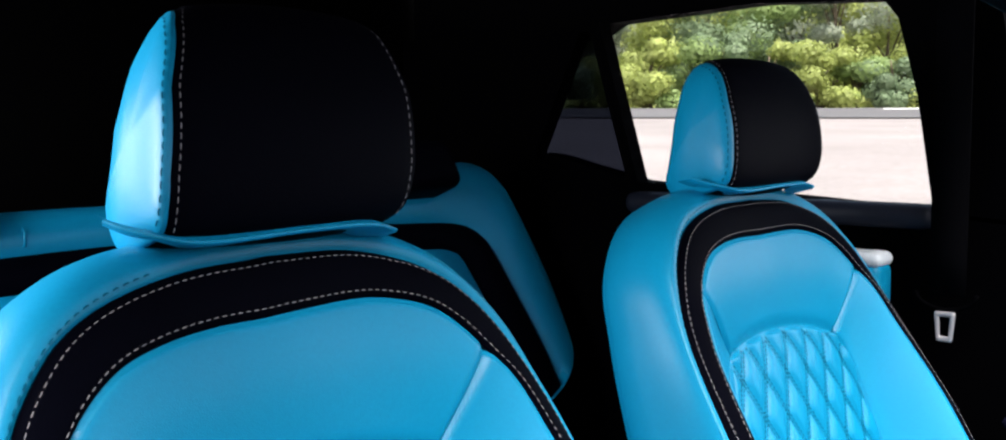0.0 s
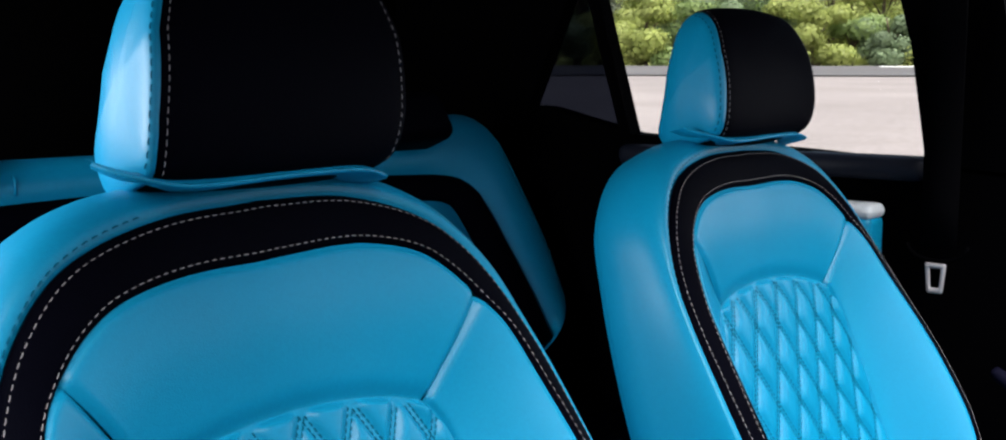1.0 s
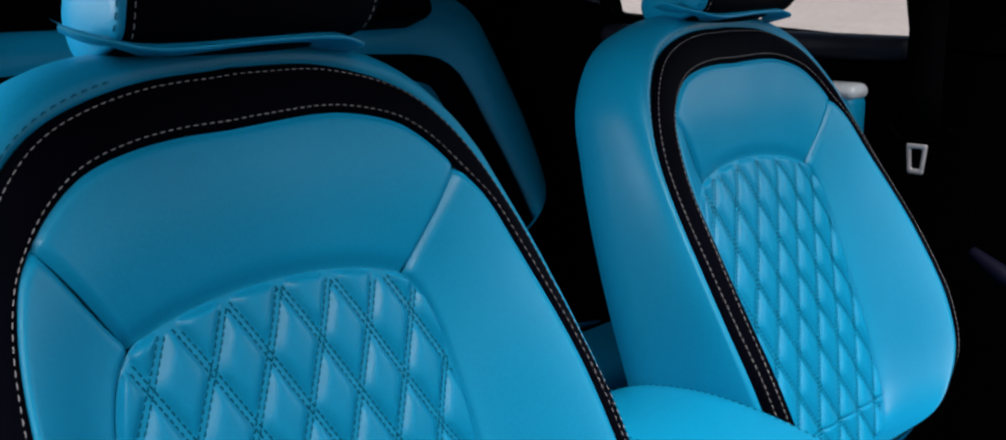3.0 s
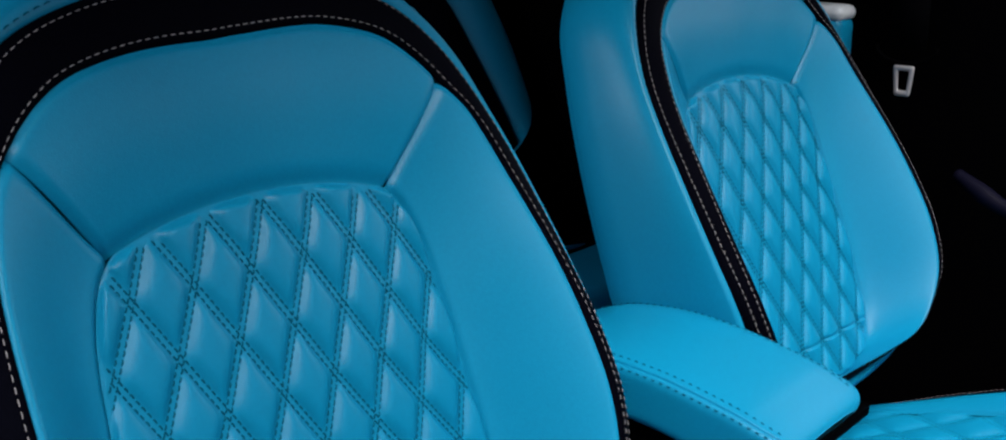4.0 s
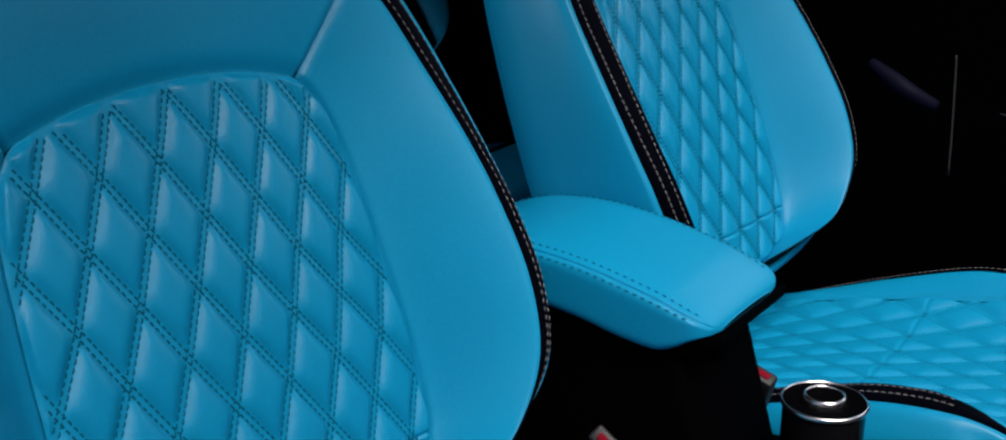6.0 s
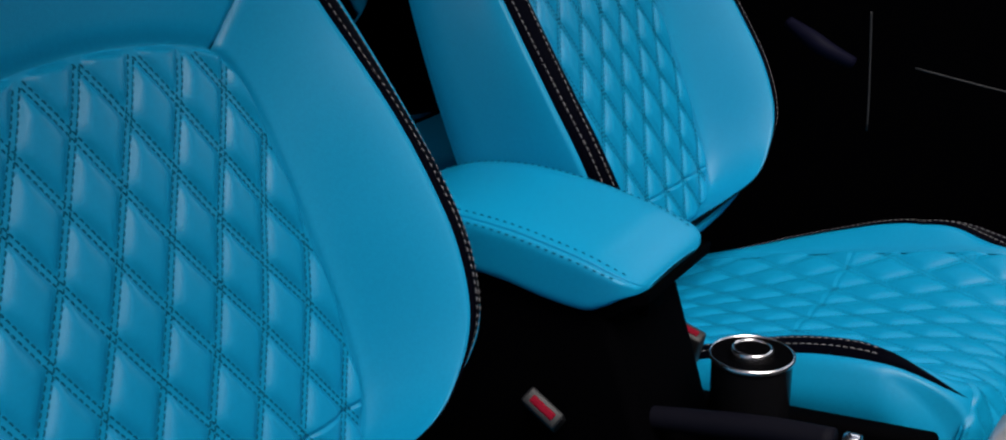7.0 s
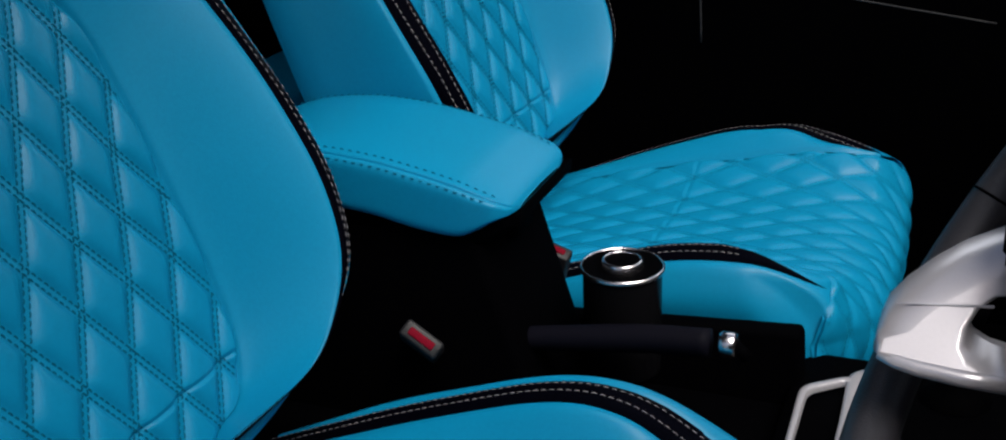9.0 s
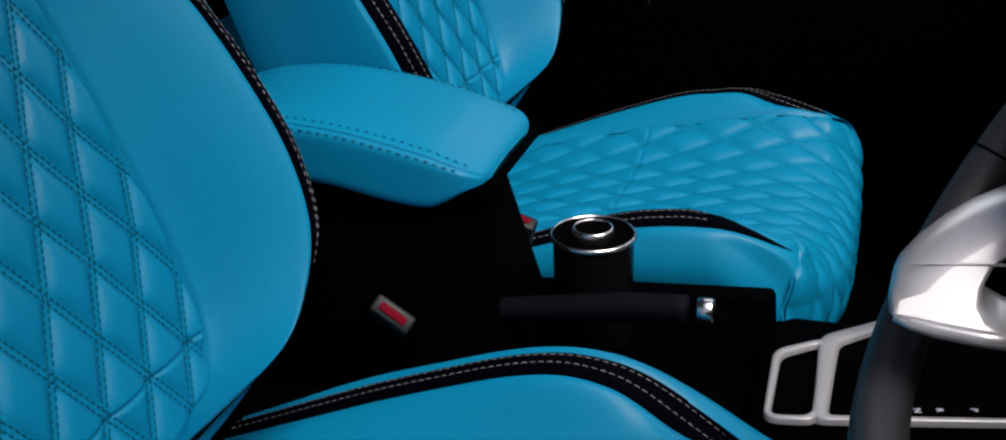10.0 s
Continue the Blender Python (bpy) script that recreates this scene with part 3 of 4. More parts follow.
# the headrest beside the far door is lower, with a fuller side
for part in [q for q in passenger.children if q.name.startswith("headrest")]:
    for piece in (*[r for q in part.children for r in q.children], *part.children, part):
        bpy.data.objects.remove(piece)
build_headrest(passenger, 0.025, 0.95)
# the cushion beside the far door has a flatter outer bolster and sits slightly rolled
for part in [q for q in passenger.children_recursive if q.name.startswith(("quilted_cushion", "cushion", "seat_base"))]:
    for piece in (*part.children, part):
        bpy.data.objects.remove(piece)
build_cushion(passenger, 0.022, 0.046)
for part in passenger.children:
    if part.name.startswith(("quilted_cushion", "cushion")):
        p = Matrix.Translation((-0.25, 0, 0.65 - BASE[2]))
        part.matrix_basis = Matrix.Translation((0, 0, -0.024)) @ p @ Matrix.Rotation(radians(-3.9), 4, "Y") @ p.inverted()


# ---- centre console ----
def armrest():
    ob = new("centre_console")
    ob.matrix_world = Matrix.Translation((-0.005, 0.1, 0.70))
    # sections along y: half width, top, bottom
    ys = [-0.032, -0.026, -0.012, 0.005, 0.03, 0.06, 0.1, 0.15, 0.19, 0.225, 0.242, 0.256, 0.264, 0.27, 0.273]
    top = [0.796, 0.807, 0.816, 0.824, 0.832, 0.8365, 0.8385, 0.8345, 0.8275, 0.8195, 0.8135, 0.808, 0.804, 0.799, 0.794]
    bot = [0.790, 0.789, 0.789, 0.789, 0.789, 0.788, 0.787, 0.782, 0.774, 0.771, 0.777, 0.786, 0.79, 0.792, 0.7925]
    wid = [0.06, 0.07, 0.076, 0.08, 0.082, 0.083, 0.083, 0.082, 0.0815, 0.081, 0.08, 0.078, 0.074, 0.066, 0.05]
    ctrl = spline(np.c_[ys, top, bot, wid], 6)
    sides = 144
    ang = np.linspace(0, 2 * np.pi, sides, endpoint=False)

    def section(y, t, b, w, a):
        """Points of the pad's section: a crowned top, seamed to upright sides."""
        c, hh = (t + b) / 2, (t - b) / 2
        x = np.sign(np.cos(a)) * np.abs(np.cos(a)) ** 0.22 * w
        up = np.sin(a)
        z = c + np.sign(up) * np.abs(up) ** 0.27 * hh
        z = z + np.where(z > c, 0.0025 * (1 - (x / w) ** 2), 0)
        seam = 0.0016 * (np.exp(-(((a - radians(42)) / 0.06) ** 2)) + np.exp(-(((a - radians(138)) / 0.06) ** 2)))
        return np.c_[x - np.sign(x) * seam, y + 0 * a, z - seam]

    rows = np.array([section(*q, ang) for q in ctrl]) - np.array([0, 0.1, 0.70])
    v, f = grid(rows, close_cols=True)
    f += [tuple(range(sides)), tuple(len(v) - sides + k for k in range(sides))[::-1]]
    pad = under(mesh_object("armrest", v, f, BLUE), ob, "padded turquoise leather armrest")
    for side in (1, -1):
        for deg in (62, 24):
            a = np.array([radians(deg if side > 0 else 180 - deg)])
            pts = np.array([section(*q, a)[0] for q in ctrl[10:-16]]) - np.array([0, 0.1, 0.6995])
            under(stitch_mesh("stitching", pts, const_out(pts, (side * (0.4 if deg > 50 else 1), 0, 0.9 if deg > 50 else 0.15)), SHADETHREAD, length=0.0034, gap=0.0042, width=0.0014, lift=0.0012), pad)
    # the black base of the lid, below the pad and round its front
    prof = [(-0.02, 0.789), (0.1, 0.786), (0.19, 0.773), (0.225, 0.769), (0.245, 0.777), (0.278, 0.793), (0.277, 0.784), (0.255, 0.768), (0.225, 0.758), (0.1, 0.768), (-0.02, 0.772)]
    loop = np.array([(y - 0.1, z - 0.70) for y, z in prof])
    rows = [np.c_[x + 0 * loop[:, 0], loop.mean(0) + (loop - loop.mean(0)) * k] for x, k in ((-0.078, 0.9), (-0.075, 0.98), (-0.07, 1), (0.06, 1), (0.066, 0.98), (0.069, 0.9))]
    v, f = grid(rows, close_cols=True)
    n = len(prof)
    f += [tuple(range(n)), tuple(len(v) - n + k for k in range(n))[::-1]]
    under(mesh_object("lid_base", v, f, PLASTIC, smooth=False), ob, "black plastic lid base")
    # the bin's front leans forward to its foot
    bm = bmesh.new()
    bmesh.ops.create_cube(bm, size=1)
    for q in bm.verts:
        hi = q.co.z > 0
        q.co = Vector((q.co.x * 0.14, (0.142 if hi else 0.238) if q.co.y > 0 else -0.17, 0.075 if hi else -0.24))
    bmesh.ops.bevel(bm, geom=bm.edges[:], offset=0.01, segments=3, profile=0.5, affect="EDGES")
    under(bm_object("bin", bm, PLASTIC), ob, "black plastic storage bin")
    under(box("latch", (-0.02, 0.137, 0.05), (0.02, 0.158, 0.072), PLASTIC, 0.004), ob)
    under(box("tunnel", (-0.08, -0.3, -0.35), (0.09, 0.42, -0.12), PLASTIC, 0.02), ob)
    under(box("side_wall", (-0.09, 0.1, -0.3), (-0.065, 0.385, -0.075), PLASTIC, 0.006, m=pose(0, 0, 0, 4, 0, 0)), ob)
    under(box("front_deck", (-0.13, 0.38, -0.35), (0.075, 0.85, -0.095), PLASTIC, 0.012), ob)
    return tagged(ob, "black centre console with a padded turquoise armrest", "console")


armrest()


def lathe(profile, sides=40):
    """Verts and faces of a turned shape: rows of radius and height."""
    ang = np.linspace(0, 2 * np.pi, sides, endpoint=False)
    rows = [np.c_[r * np.cos(ang), r * np.sin(ang), z + 0 * ang] for r, z in profile]
    return grid(rows, close_cols=True)


def canister():
    ob = new("cup_holder_canister")
    ob.matrix_world = pose(-0.033, 0.337, 0.612) @ Matrix.Scale(1.08, 4)
    v, f = lathe([(0.001, 0), (0.03, 0), (0.032, 0.004), (0.0325, 0.09), (0.033, 0.092)])
    under(mesh_object("body", v, f, GLOSS), ob)
    v, f = lathe([(0.0335, 0.0915), (0.0345, 0.093), (0.0346, 0.095), (0.0338, 0.0965), (0.0328, 0.0965), (0.0324, 0.095)])
    under(mesh_object("rim", v, f, CHROME), ob, "chrome rim")
    v, f = lathe([(0.0325, 0.0955), (0.02, 0.094), (0.0165, 0.0935), (0.001, 0.0935)])
    under(mesh_object("lid", v, f, PLASTIC), ob)
    v, f = lathe([(0.0168, 0.093), (0.0168, 0.099), (0.0162, 0.1012), (0.0148, 0.1018), (0.0142, 0.1008), (0.0142, 0.099)])
    under(mesh_object("inner_ring", v, f, CHROME), ob, "chrome ring")
    v, f = lathe([(0.0143, 0.1), (0.011, 0.1), (0.001, 0.0995)])
    under(mesh_object("button", v, f, PLASTIC), ob)
    return tagged(ob, "black round canister with chrome rings standing in the cup holder", "canister")


canister()


def handbrake():
    ob = new("handbrake_lever")
    ob.matrix_world = pose(0.03, 0.2, 0.62)
    path = spline([(0, 0.0, 0.03), (0, 0.06, 0.043), (0, 0.12, 0.053), (0, 0.18, 0.062), (0, 0.23, 0.066)], 6)
    v, f = tube(path, np.interp(np.linspace(0, 1, len(path)), [0, 0.3, 0.6, 1], [0.008, 0.0105, 0.012, 0.0122]), 18)
    under(mesh_object("grip", v, f, LEVER), ob)
    v, f = tube(np.array([(0, 0.238, 0.0667), (0, 0.2395, 0.0668), (0, 0.25, 0.0675), (0, 0.2515, 0.0676)]), np.array([0.0095, 0.0108, 0.0104, 0.009]), 18)
    under(mesh_object("collar", v, f, CHROME), ob, "chrome end collar")
    v, f = tube(np.array([(0, 0.25, 0.067), (0, 0.257, 0.061), (0, 0.26, 0.057)]), 0.0055, 10)
    under(mesh_object("release_button", v, f, PLASTIC), ob)
    under(box("boot", (-0.02, -0.03, -0.04), (0.02, 0.06, 0.035), PLASTIC, 0.012), ob)
    return tagged(ob, "dark grey handbrake lever with a chrome tip between the seats", "handbrake")


handbrake()


def buckle(x, y, z, along, out, label):
    """A buckle whose end face has its long side along one way and looks out another."""
    a = Vector(along).normalized()
    o = (Vector(out) - Vector(out).dot(a) * a).normalized()
    s = o.cross(a)
    ob = new("seat_belt_buckle")
    ob.matrix_world = Matrix(((a.x, s.x, o.x, x), (a.y, s.y, o.y, y), (a.z, s.z, o.z, z), (0, 0, 0, 1)))
    under(box("housing", (-0.0185, -0.008, -0.05), (0.0185, 0.008, 0.002), GREY, 0.0025), ob)
    under(box("press_button", (-0.0125, -0.0035, 0.0), (0.0125, 0.0035, 0.0035), RED, 0.0012), ob, "red press button")
    v, f = tube(np.array([(0, 0, -0.045), (0.005, 0, -0.09), (0.02, 0, -0.17)]), 0.007, 8)
    under(mesh_object("stalk", v, f, PLASTIC), ob)
    return tagged(ob, label, "seat belt buckle")


buckle(0.104, 0.205, 0.692, (0, 0.84, -0.55), (0.75, 0.3, 0.6), "dark seat belt buckle with a red press button beside the seat")
buckle(-0.1, 0.248, 0.69, (0, 0.9, -0.3), (0.3, 0.2, 0.9), "seat belt buckle with a red button beside the armrest")


def frame_mesh(name, outer, inner, z0, z1, mat):
    """A raised flat frame between two loops of like count."""
    o, i = np.asarray(outer), np.asarray(inner)
    mid = lambda p, q, k: p + (q - p) * k
    rows = [np.c_[o, 0 * o[:, 0] + z0], np.c_[mid(o, i, 0.05), 0 * o[:, 0] + z1 - 0.001], np.c_[mid(o, i, 0.2), 0 * o[:, 0] + z1], np.c_[mid(o, i, 0.8), 0 * o[:, 0] + z1], np.c_[mid(o, i, 0.95), 0 * o[:, 0] + z1 - 0.001], np.c_[i, 0 * o[:, 0] + z0]]
    v, f = grid(rows, close_cols=True)
    return mesh_object(name, v, f, mat)


def rounded_poly(corners, radius, n=6):
    """A loop round the corners, each rounded."""
    pts, c = [], np.asarray(corners, float)
    for i in range(len(c)):
        p, q, s = c[i - 1], c[i], c[(i + 1) % len(c)]
        a, b = q + (p - q) / np.linalg.norm(p - q) * radius, q + (s - q) / np.linalg.norm(s - q) * radius
        for t in np.linspace(0, 1, n):
            pts.append((1 - t) ** 2 * a + 2 * t * (1 - t) * q + t * t * b)
    return np.array(pts)


def gear_surround():
    ob = new("gear_selector_panel")
    ob.matrix_world = pose(0, 0.5, 0.609)
    tray = [(0.061, -0.004), (0.054, 0.04), (-0.08, 0.036), (-0.048, -0.007)]
    tray_in = [(0.055, 0.002), (0.047, 0.033), (-0.069, 0.032), (-0.042, 0.001)]
    under(frame_mesh("tray_frame", rounded_poly(tray, 0.014), rounded_poly(tray_in, 0.01), 0, 0.006, FRAME), ob, "satin silver frame")
    deck = [(0.054, 0.034), (0.0, 0.27), (-0.17, 0.27), (-0.15, 0.112), (-0.082, 0.03)]
    deck_in = [(0.044, 0.046), (-0.004, 0.262), (-0.163, 0.262), (-0.137, 0.114), (-0.071, 0.048)]
    under(frame_mesh("selector_frame", rounded_poly(deck, 0.012), rounded_poly(deck_in, 0.008), 0, 0.0062, FRAME), ob, "satin silver frame")
    bm = bmesh.new()
    f = bm.faces.new([bm.verts.new((x, y, 0.002)) for x, y in rounded_poly(deck_in, 0.008)])
    ext = bmesh.ops.extrude_face_region(bm, geom=[f])
    bmesh.ops.translate(bm, verts=[g for g in ext["geom"] if isinstance(g, bmesh.types.BMVert)], vec=(0, 0, -0.02))
    under(bm_object("deck", bm, PLASTIC), ob)
    under(box("tray", (-0.058, 0.0, -0.012), (0.056, 0.036, -0.006), PLASTIC, 0.001), ob)
    v, f = lathe([(0.03, 0.0), (0.03, 0.004), (0.018, 0.012), (0.012, 0.02), (0.009, 0.06), (0.016, 0.075), (0.02, 0.09), (0.016, 0.1), (0.001, 0.102)], 24)
    under(mesh_object("lever", v + np.array([-0.07, 0.12, 0.0]), f, PLASTIC), ob)
    for ch, x, y in (("P", 0.004, 0.156), ("R", 0.011, 0.130), ("N", 0.016, 0.113), ("D", 0.02, 0.098)):
        cu = bpy.data.curves.new("letter", "FONT")
        cu.body, cu.size, cu.align_x, cu.align_y, cu.extrude = ch, 0.0085, "CENTER", "CENTER", 0.0002
        cu.materials.append(LETTER)
        t = new("letter", cu)
        t.matrix_world = pose(x, y, 0.0026, 0, 0, 12)
        t.parent = ob
    return tagged(ob, "gloss black gear selector panel in a satin silver frame", "gear panel")


gear_surround()


# ---- steering wheel ----
def steering_wheel():
    ob = new("steering_wheel")
    centre, lean = Vector((0.362, 0.67, 0.946)), Matrix.Rotation(radians(4.4), 4, "Z") @ Matrix.Rotation(radians(58), 4, "X")
    ob.matrix_world = Matrix.Translation(centre) @ lean
    inv = ob.matrix_world.inverted()
    ang = np.linspace(0, 2 * np.pi, 96, endpoint=False)
    v, f = tube(np.c_[0.173 * np.cos(ang), 0.173 * np.sin(ang), 0 * ang], 0.0151, 16, closed=True)
    rim = under(mesh_object("rim", v, f, RUBBER), ob, "black leather rim")
    for a in (198, 342):
        p = np.array([0.173 * math.cos(radians(a)), 0.173 * math.sin(radians(a)), 0])
        c, s = p / 0.173, np.linspace(0, 2 * np.pi, 24, endpoint=False)
        loop = p + 0.0153 * (np.cos(s)[:, None] * c + np.sin(s)[:, None] * np.array([0, 0, 1.0]))
        v, f = tube(loop, 0.0008, 5, closed=True)
        under(mesh_object("rim_seam", v, f, PLASTIC), rim)
    v, f = lathe([(0.001, 0.0), (0.03, -0.002), (0.04, -0.012), (0.042, -0.03), (0.03, -0.06), (0.03, -0.2)], 40)
    under(mesh_object("hub", v, f, PLASTIC), ob)
    for side in (1, -1):
        bm = bmesh.new()
        bmesh.ops.create_cube(bm, size=1)
        for q in bm.verts:
            out = q.co.x > 0
            q.co = Vector((side * (0.172 if out else 0.05), (0.012 if out else 0.0) + q.co.y * (0.05 if out else 0.075), q.co.z * 0.022 - (0 if out else 0)))
        bmesh.ops.bevel(bm, geom=bm.edges[:], offset=0.006, segments=3, profile=0.5, affect="EDGES")
        under(bm_object("spoke", bm, PLASTIC), ob)
    # the deep lower spoke: y and z of its side, in metres of the car
    side_line = [(0.576, 0.862), (0.577, 0.873), (0.58, 0.885), (0.588, 0.898), (0.6, 0.912), (0.614, 0.925), (0.634, 0.938), (0.66, 0.95), (0.668, 0.925), (0.65, 0.908), (0.634, 0.904), (0.626, 0.896), (0.6215, 0.884), (0.6205, 0.873), (0.624, 0.866), (0.632, 0.861), (0.645, 0.858), (0.645, 0.849), (0.634, 0.85), (0.612, 0.852), (0.594, 0.855), (0.58, 0.858)]
    line = np.array(side_line)
    tang = np.roll(line, -1, 0) - np.roll(line, 1, 0)
    inward = np.c_[-tang[:, 1], tang[:, 0]] / np.linalg.norm(tang, axis=1, keepdims=True)
    area = np.sum(line[:, 0] * np.roll(line[:, 1], -1) - np.roll(line[:, 0], -1) * line[:, 1])
    inward = inward if area > 0 else -inward
    soft_edge = np.where((np.arange(len(line)) > 1) & (np.arange(len(line)) < 8), 3.4, 1.0)
    rows = []
    for x, d in ((0.29, 0.003), (0.292, 0.0008), (0.3, 0.0), (0.318, 0.0), (0.324, 0.0004), (0.3275, 0.0012), (0.33, 0.0026), (0.331, 0.0044)):
        rows.append(np.c_[x + 0 * line[:, 0], line + inward * (d * soft_edge)[:, None]])

    def tilt_to_sun(p):
        """Tilts the spoke's face up to catch more sun; the z shift holds its outline."""
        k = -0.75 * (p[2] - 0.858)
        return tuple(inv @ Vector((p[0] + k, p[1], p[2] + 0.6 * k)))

    rows = np.array([[tilt_to_sun(p) for p in row] for row in rows])
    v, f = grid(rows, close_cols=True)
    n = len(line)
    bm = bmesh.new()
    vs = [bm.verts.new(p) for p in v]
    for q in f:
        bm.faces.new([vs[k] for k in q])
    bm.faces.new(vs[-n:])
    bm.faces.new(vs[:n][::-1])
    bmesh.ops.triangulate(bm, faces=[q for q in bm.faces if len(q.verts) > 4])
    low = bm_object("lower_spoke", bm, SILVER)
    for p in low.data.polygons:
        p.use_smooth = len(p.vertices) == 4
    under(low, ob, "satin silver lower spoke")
    crease = np.array([tilt_to_sun((0.3309, y, z)) for y, z in ((0.585, 0.8955), (0.6, 0.8972), (0.615, 0.8985), (0.632, 0.9005))])
    lip = np.array([tilt_to_sun((0.328, y, z)) for y, z in ((0.579, 0.8605), (0.588, 0.858), (0.6, 0.8555), (0.62, 0.8535), (0.645, 0.8525))])
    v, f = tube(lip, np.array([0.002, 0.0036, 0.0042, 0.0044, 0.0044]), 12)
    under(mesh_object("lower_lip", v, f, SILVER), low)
    # a thin grey tube paints the shade of the crease
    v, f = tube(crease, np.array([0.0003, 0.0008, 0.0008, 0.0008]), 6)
    under(mesh_object("crease", v, f, CREASE_SHADE), low, "fine grey line painting the shade of the crease")
    return tagged(ob, "black leather steering wheel with a satin silver spoke", "steering wheel")


steering_wheel()


# ---- rear bench ----
def bench(p):
    """From (x, height, out) on the reclined rear seat to metres."""
    p = np.asarray(p, float)
    z = p[..., 1]
    y = -0.54 - 0.45 * (z - 0.9)
    return np.stack([p[..., 0], y + 0.91 * p[..., 2], z + 0.41 * p[..., 2]], -1)


rear = new("rear_bench")
rear.matrix_world = pose(0, -0.45, 0.42)
REAR = np.array([0, -0.45, 0.42])


def rear_back():
    """The rear backrest: blue border with raised shoulders, black band and blue middle."""

    def loop(points):
        p = spline(points, 8)
        at = np.r_[0, np.cumsum(np.linalg.norm(np.diff(p, axis=0), axis=1))]
        t = np.linspace(0, at[-1], 70)
        p = np.c_[np.interp(t, at, p[:, 0]), np.interp(t, at, p[:, 1])]
        return np.concatenate([p, p[1:-1][::-1] * np.array([-1, 1])])

    outer = loop([(0, 1.165), (-0.2, 1.166), (-0.39, 1.164), (-0.46, 1.166), (-0.5, 1.188), (-0.53, 1.2), (-0.584, 1.198), (-0.626, 1.176), (-0.642, 1.14), (-0.662, 1.044), (-0.668, 0.993), (-0.668, 0.932), (-0.662, 0.892), (-0.642, 0.868), (-0.592, 0.84), (-0.45, 0.8), (0, 0.79)])
    band1 = loop([(0, 1.112), (-0.2, 1.11), (-0.395, 1.103), (-0.464, 1.098), (-0.503, 1.088), (-0.534, 1.059), (-0.558, 0.988), (-0.579, 0.912), (-0.588, 0.86), (-0.58, 0.835), (-0.44, 0.806), (0, 0.796)])
    band0 = loop([(0, 1.072), (-0.25, 1.07), (-0.404, 1.065), (-0.444, 1.06), (-0.463, 1.049), (-0.475, 1.016), (-0.488, 0.972), (-0.5, 0.91), (-0.5, 0.86), (-0.4, 0.825), (0, 0.815)])
    three = lambda q, h: bench(np.c_[q, 0 * q[:, 0] + h]) - REAR
    step = lambda a, c, k: a + (c - a) * k
    v, f = grid([three(outer * np.array([0.99, 1]) - np.array([0, 0.01]), -0.09), three(outer, -0.035), three(step(outer, band1, 0.06), -0.012), three(step(outer, band1, 0.2), 0.006), three(step(outer, band1, 0.45), 0.016), three(step(outer, band1, 0.8), 0.015), three(band1, 0.006)], close_cols=True)
    border = under(mesh_object("backrest", v, f, BLUE), rear, "turquoise leather backrest")
    v, f = grid([three(band1, 0.004), three(step(band1, band0, 0.15), 0.011), three(step(band1, band0, 0.85), 0.011), three(band0, 0.004)], close_cols=True)
    under(mesh_object("band", v, f, BLACK), border, "black leather band")
    c = np.array([0, 0.93])
    v, f = grid([three(step(c, band0, k), q) for k, q in ((1, 0.003), (0.98, 0.01), (0.85, 0.012), (0.5, 0.012), (0.01, 0.012))], close_cols=True)
    under(mesh_object("middle", v, f, BLUE), border)
    for x in (0.226, -0.226):
        v, f = tube(three(np.array([(x, 1.152), (x + 0.002, 1.145), (x + 0.003, 1.13), (x + 0.004, 1.116)]), np.array([-0.006, 0.01, 0.018, 0.012])), 0.0022, 6)
        under(mesh_object("piping", v, f, BLUE), border)


rear_back()
v, f = tube(np.array([(-0.25, -0.3, 0.768), (-0.4, -0.3, 0.752), (-0.62, -0.3, 0.72)]) - REAR, 0.0035, 6)
under(mesh_object("piping", v, f, BLUE), rear, "turquoise piping")
pad = under(box("cushion", (-0.66, 0.1, 0.0), (0.66, 0.29, 0.32), BLUE, 0.03, 4), rear)
under(box("cushion_rear", (-0.66, -0.1, 0.0), (0.66, 0.105, 0.312), BLACK, 0.004, 1), pad, "black leather strip")
under(box("band", (-0.655, 0.122, 0.3), (0.655, 0.156, 0.324), BLACK, 0.003, 2), pad, "black leather band")
for hx, hz in ((-0.35, 1.184), (0.398, 1.172)):
    bm = bmesh.new()
    bmesh.ops.create_cube(bm, size=1)
    for q in bm.verts:
        q.co = Vector((q.co.x * (0.2 if q.co.z < 0 else 0.17), q.co.y * 0.08, q.co.z * 0.075))
    bmesh.ops.bevel(bm, geom=bm.edges[:], offset=0.02, segments=4, profile=0.5, affect="EDGES")
    bm.transform(pose(hx, -0.625 - REAR[1], hz - REAR[2], 22, 0, 0))
    under(bm_object("headrest", bm, BLACK), rear, "low black leather headrest")
tagged(rear, "turquoise leather rear bench with black bands and low headrests", "rear seat")

# ---- car shell ----
def slab(name, pts, thick, mat, label, category="", kind="structure"):
    """A flat piece with thickness from a loop of corners in a plane."""
    bm = bmesh.new()
    f = bm.faces.new([bm.verts.new(p) for p in pts])
    bm.normal_update()
    n = f.normal.copy()
    ext = bmesh.ops.extrude_face_region(bm, geom=[f])
    for v in ext["geom"]:
        if isinstance(v, bmesh.types.BMVert):
            v.co -= n * thick
    bmesh.ops.recalc_face_normals(bm, faces=bm.faces[:])
    me = bpy.data.meshes.new(name)
    bm.to_mesh(me)
    bm.free()
    me.materials.append(mat)
    return tagged(new(name, me), label, category or name.replace("_", " "), "", kind)


tagged(box("floor", (-0.74, -0.75, 0.33), (0.74, 1.3, 0.36), CARPET, 0.01), "black carpeted car floor", "floor", "", "structure")


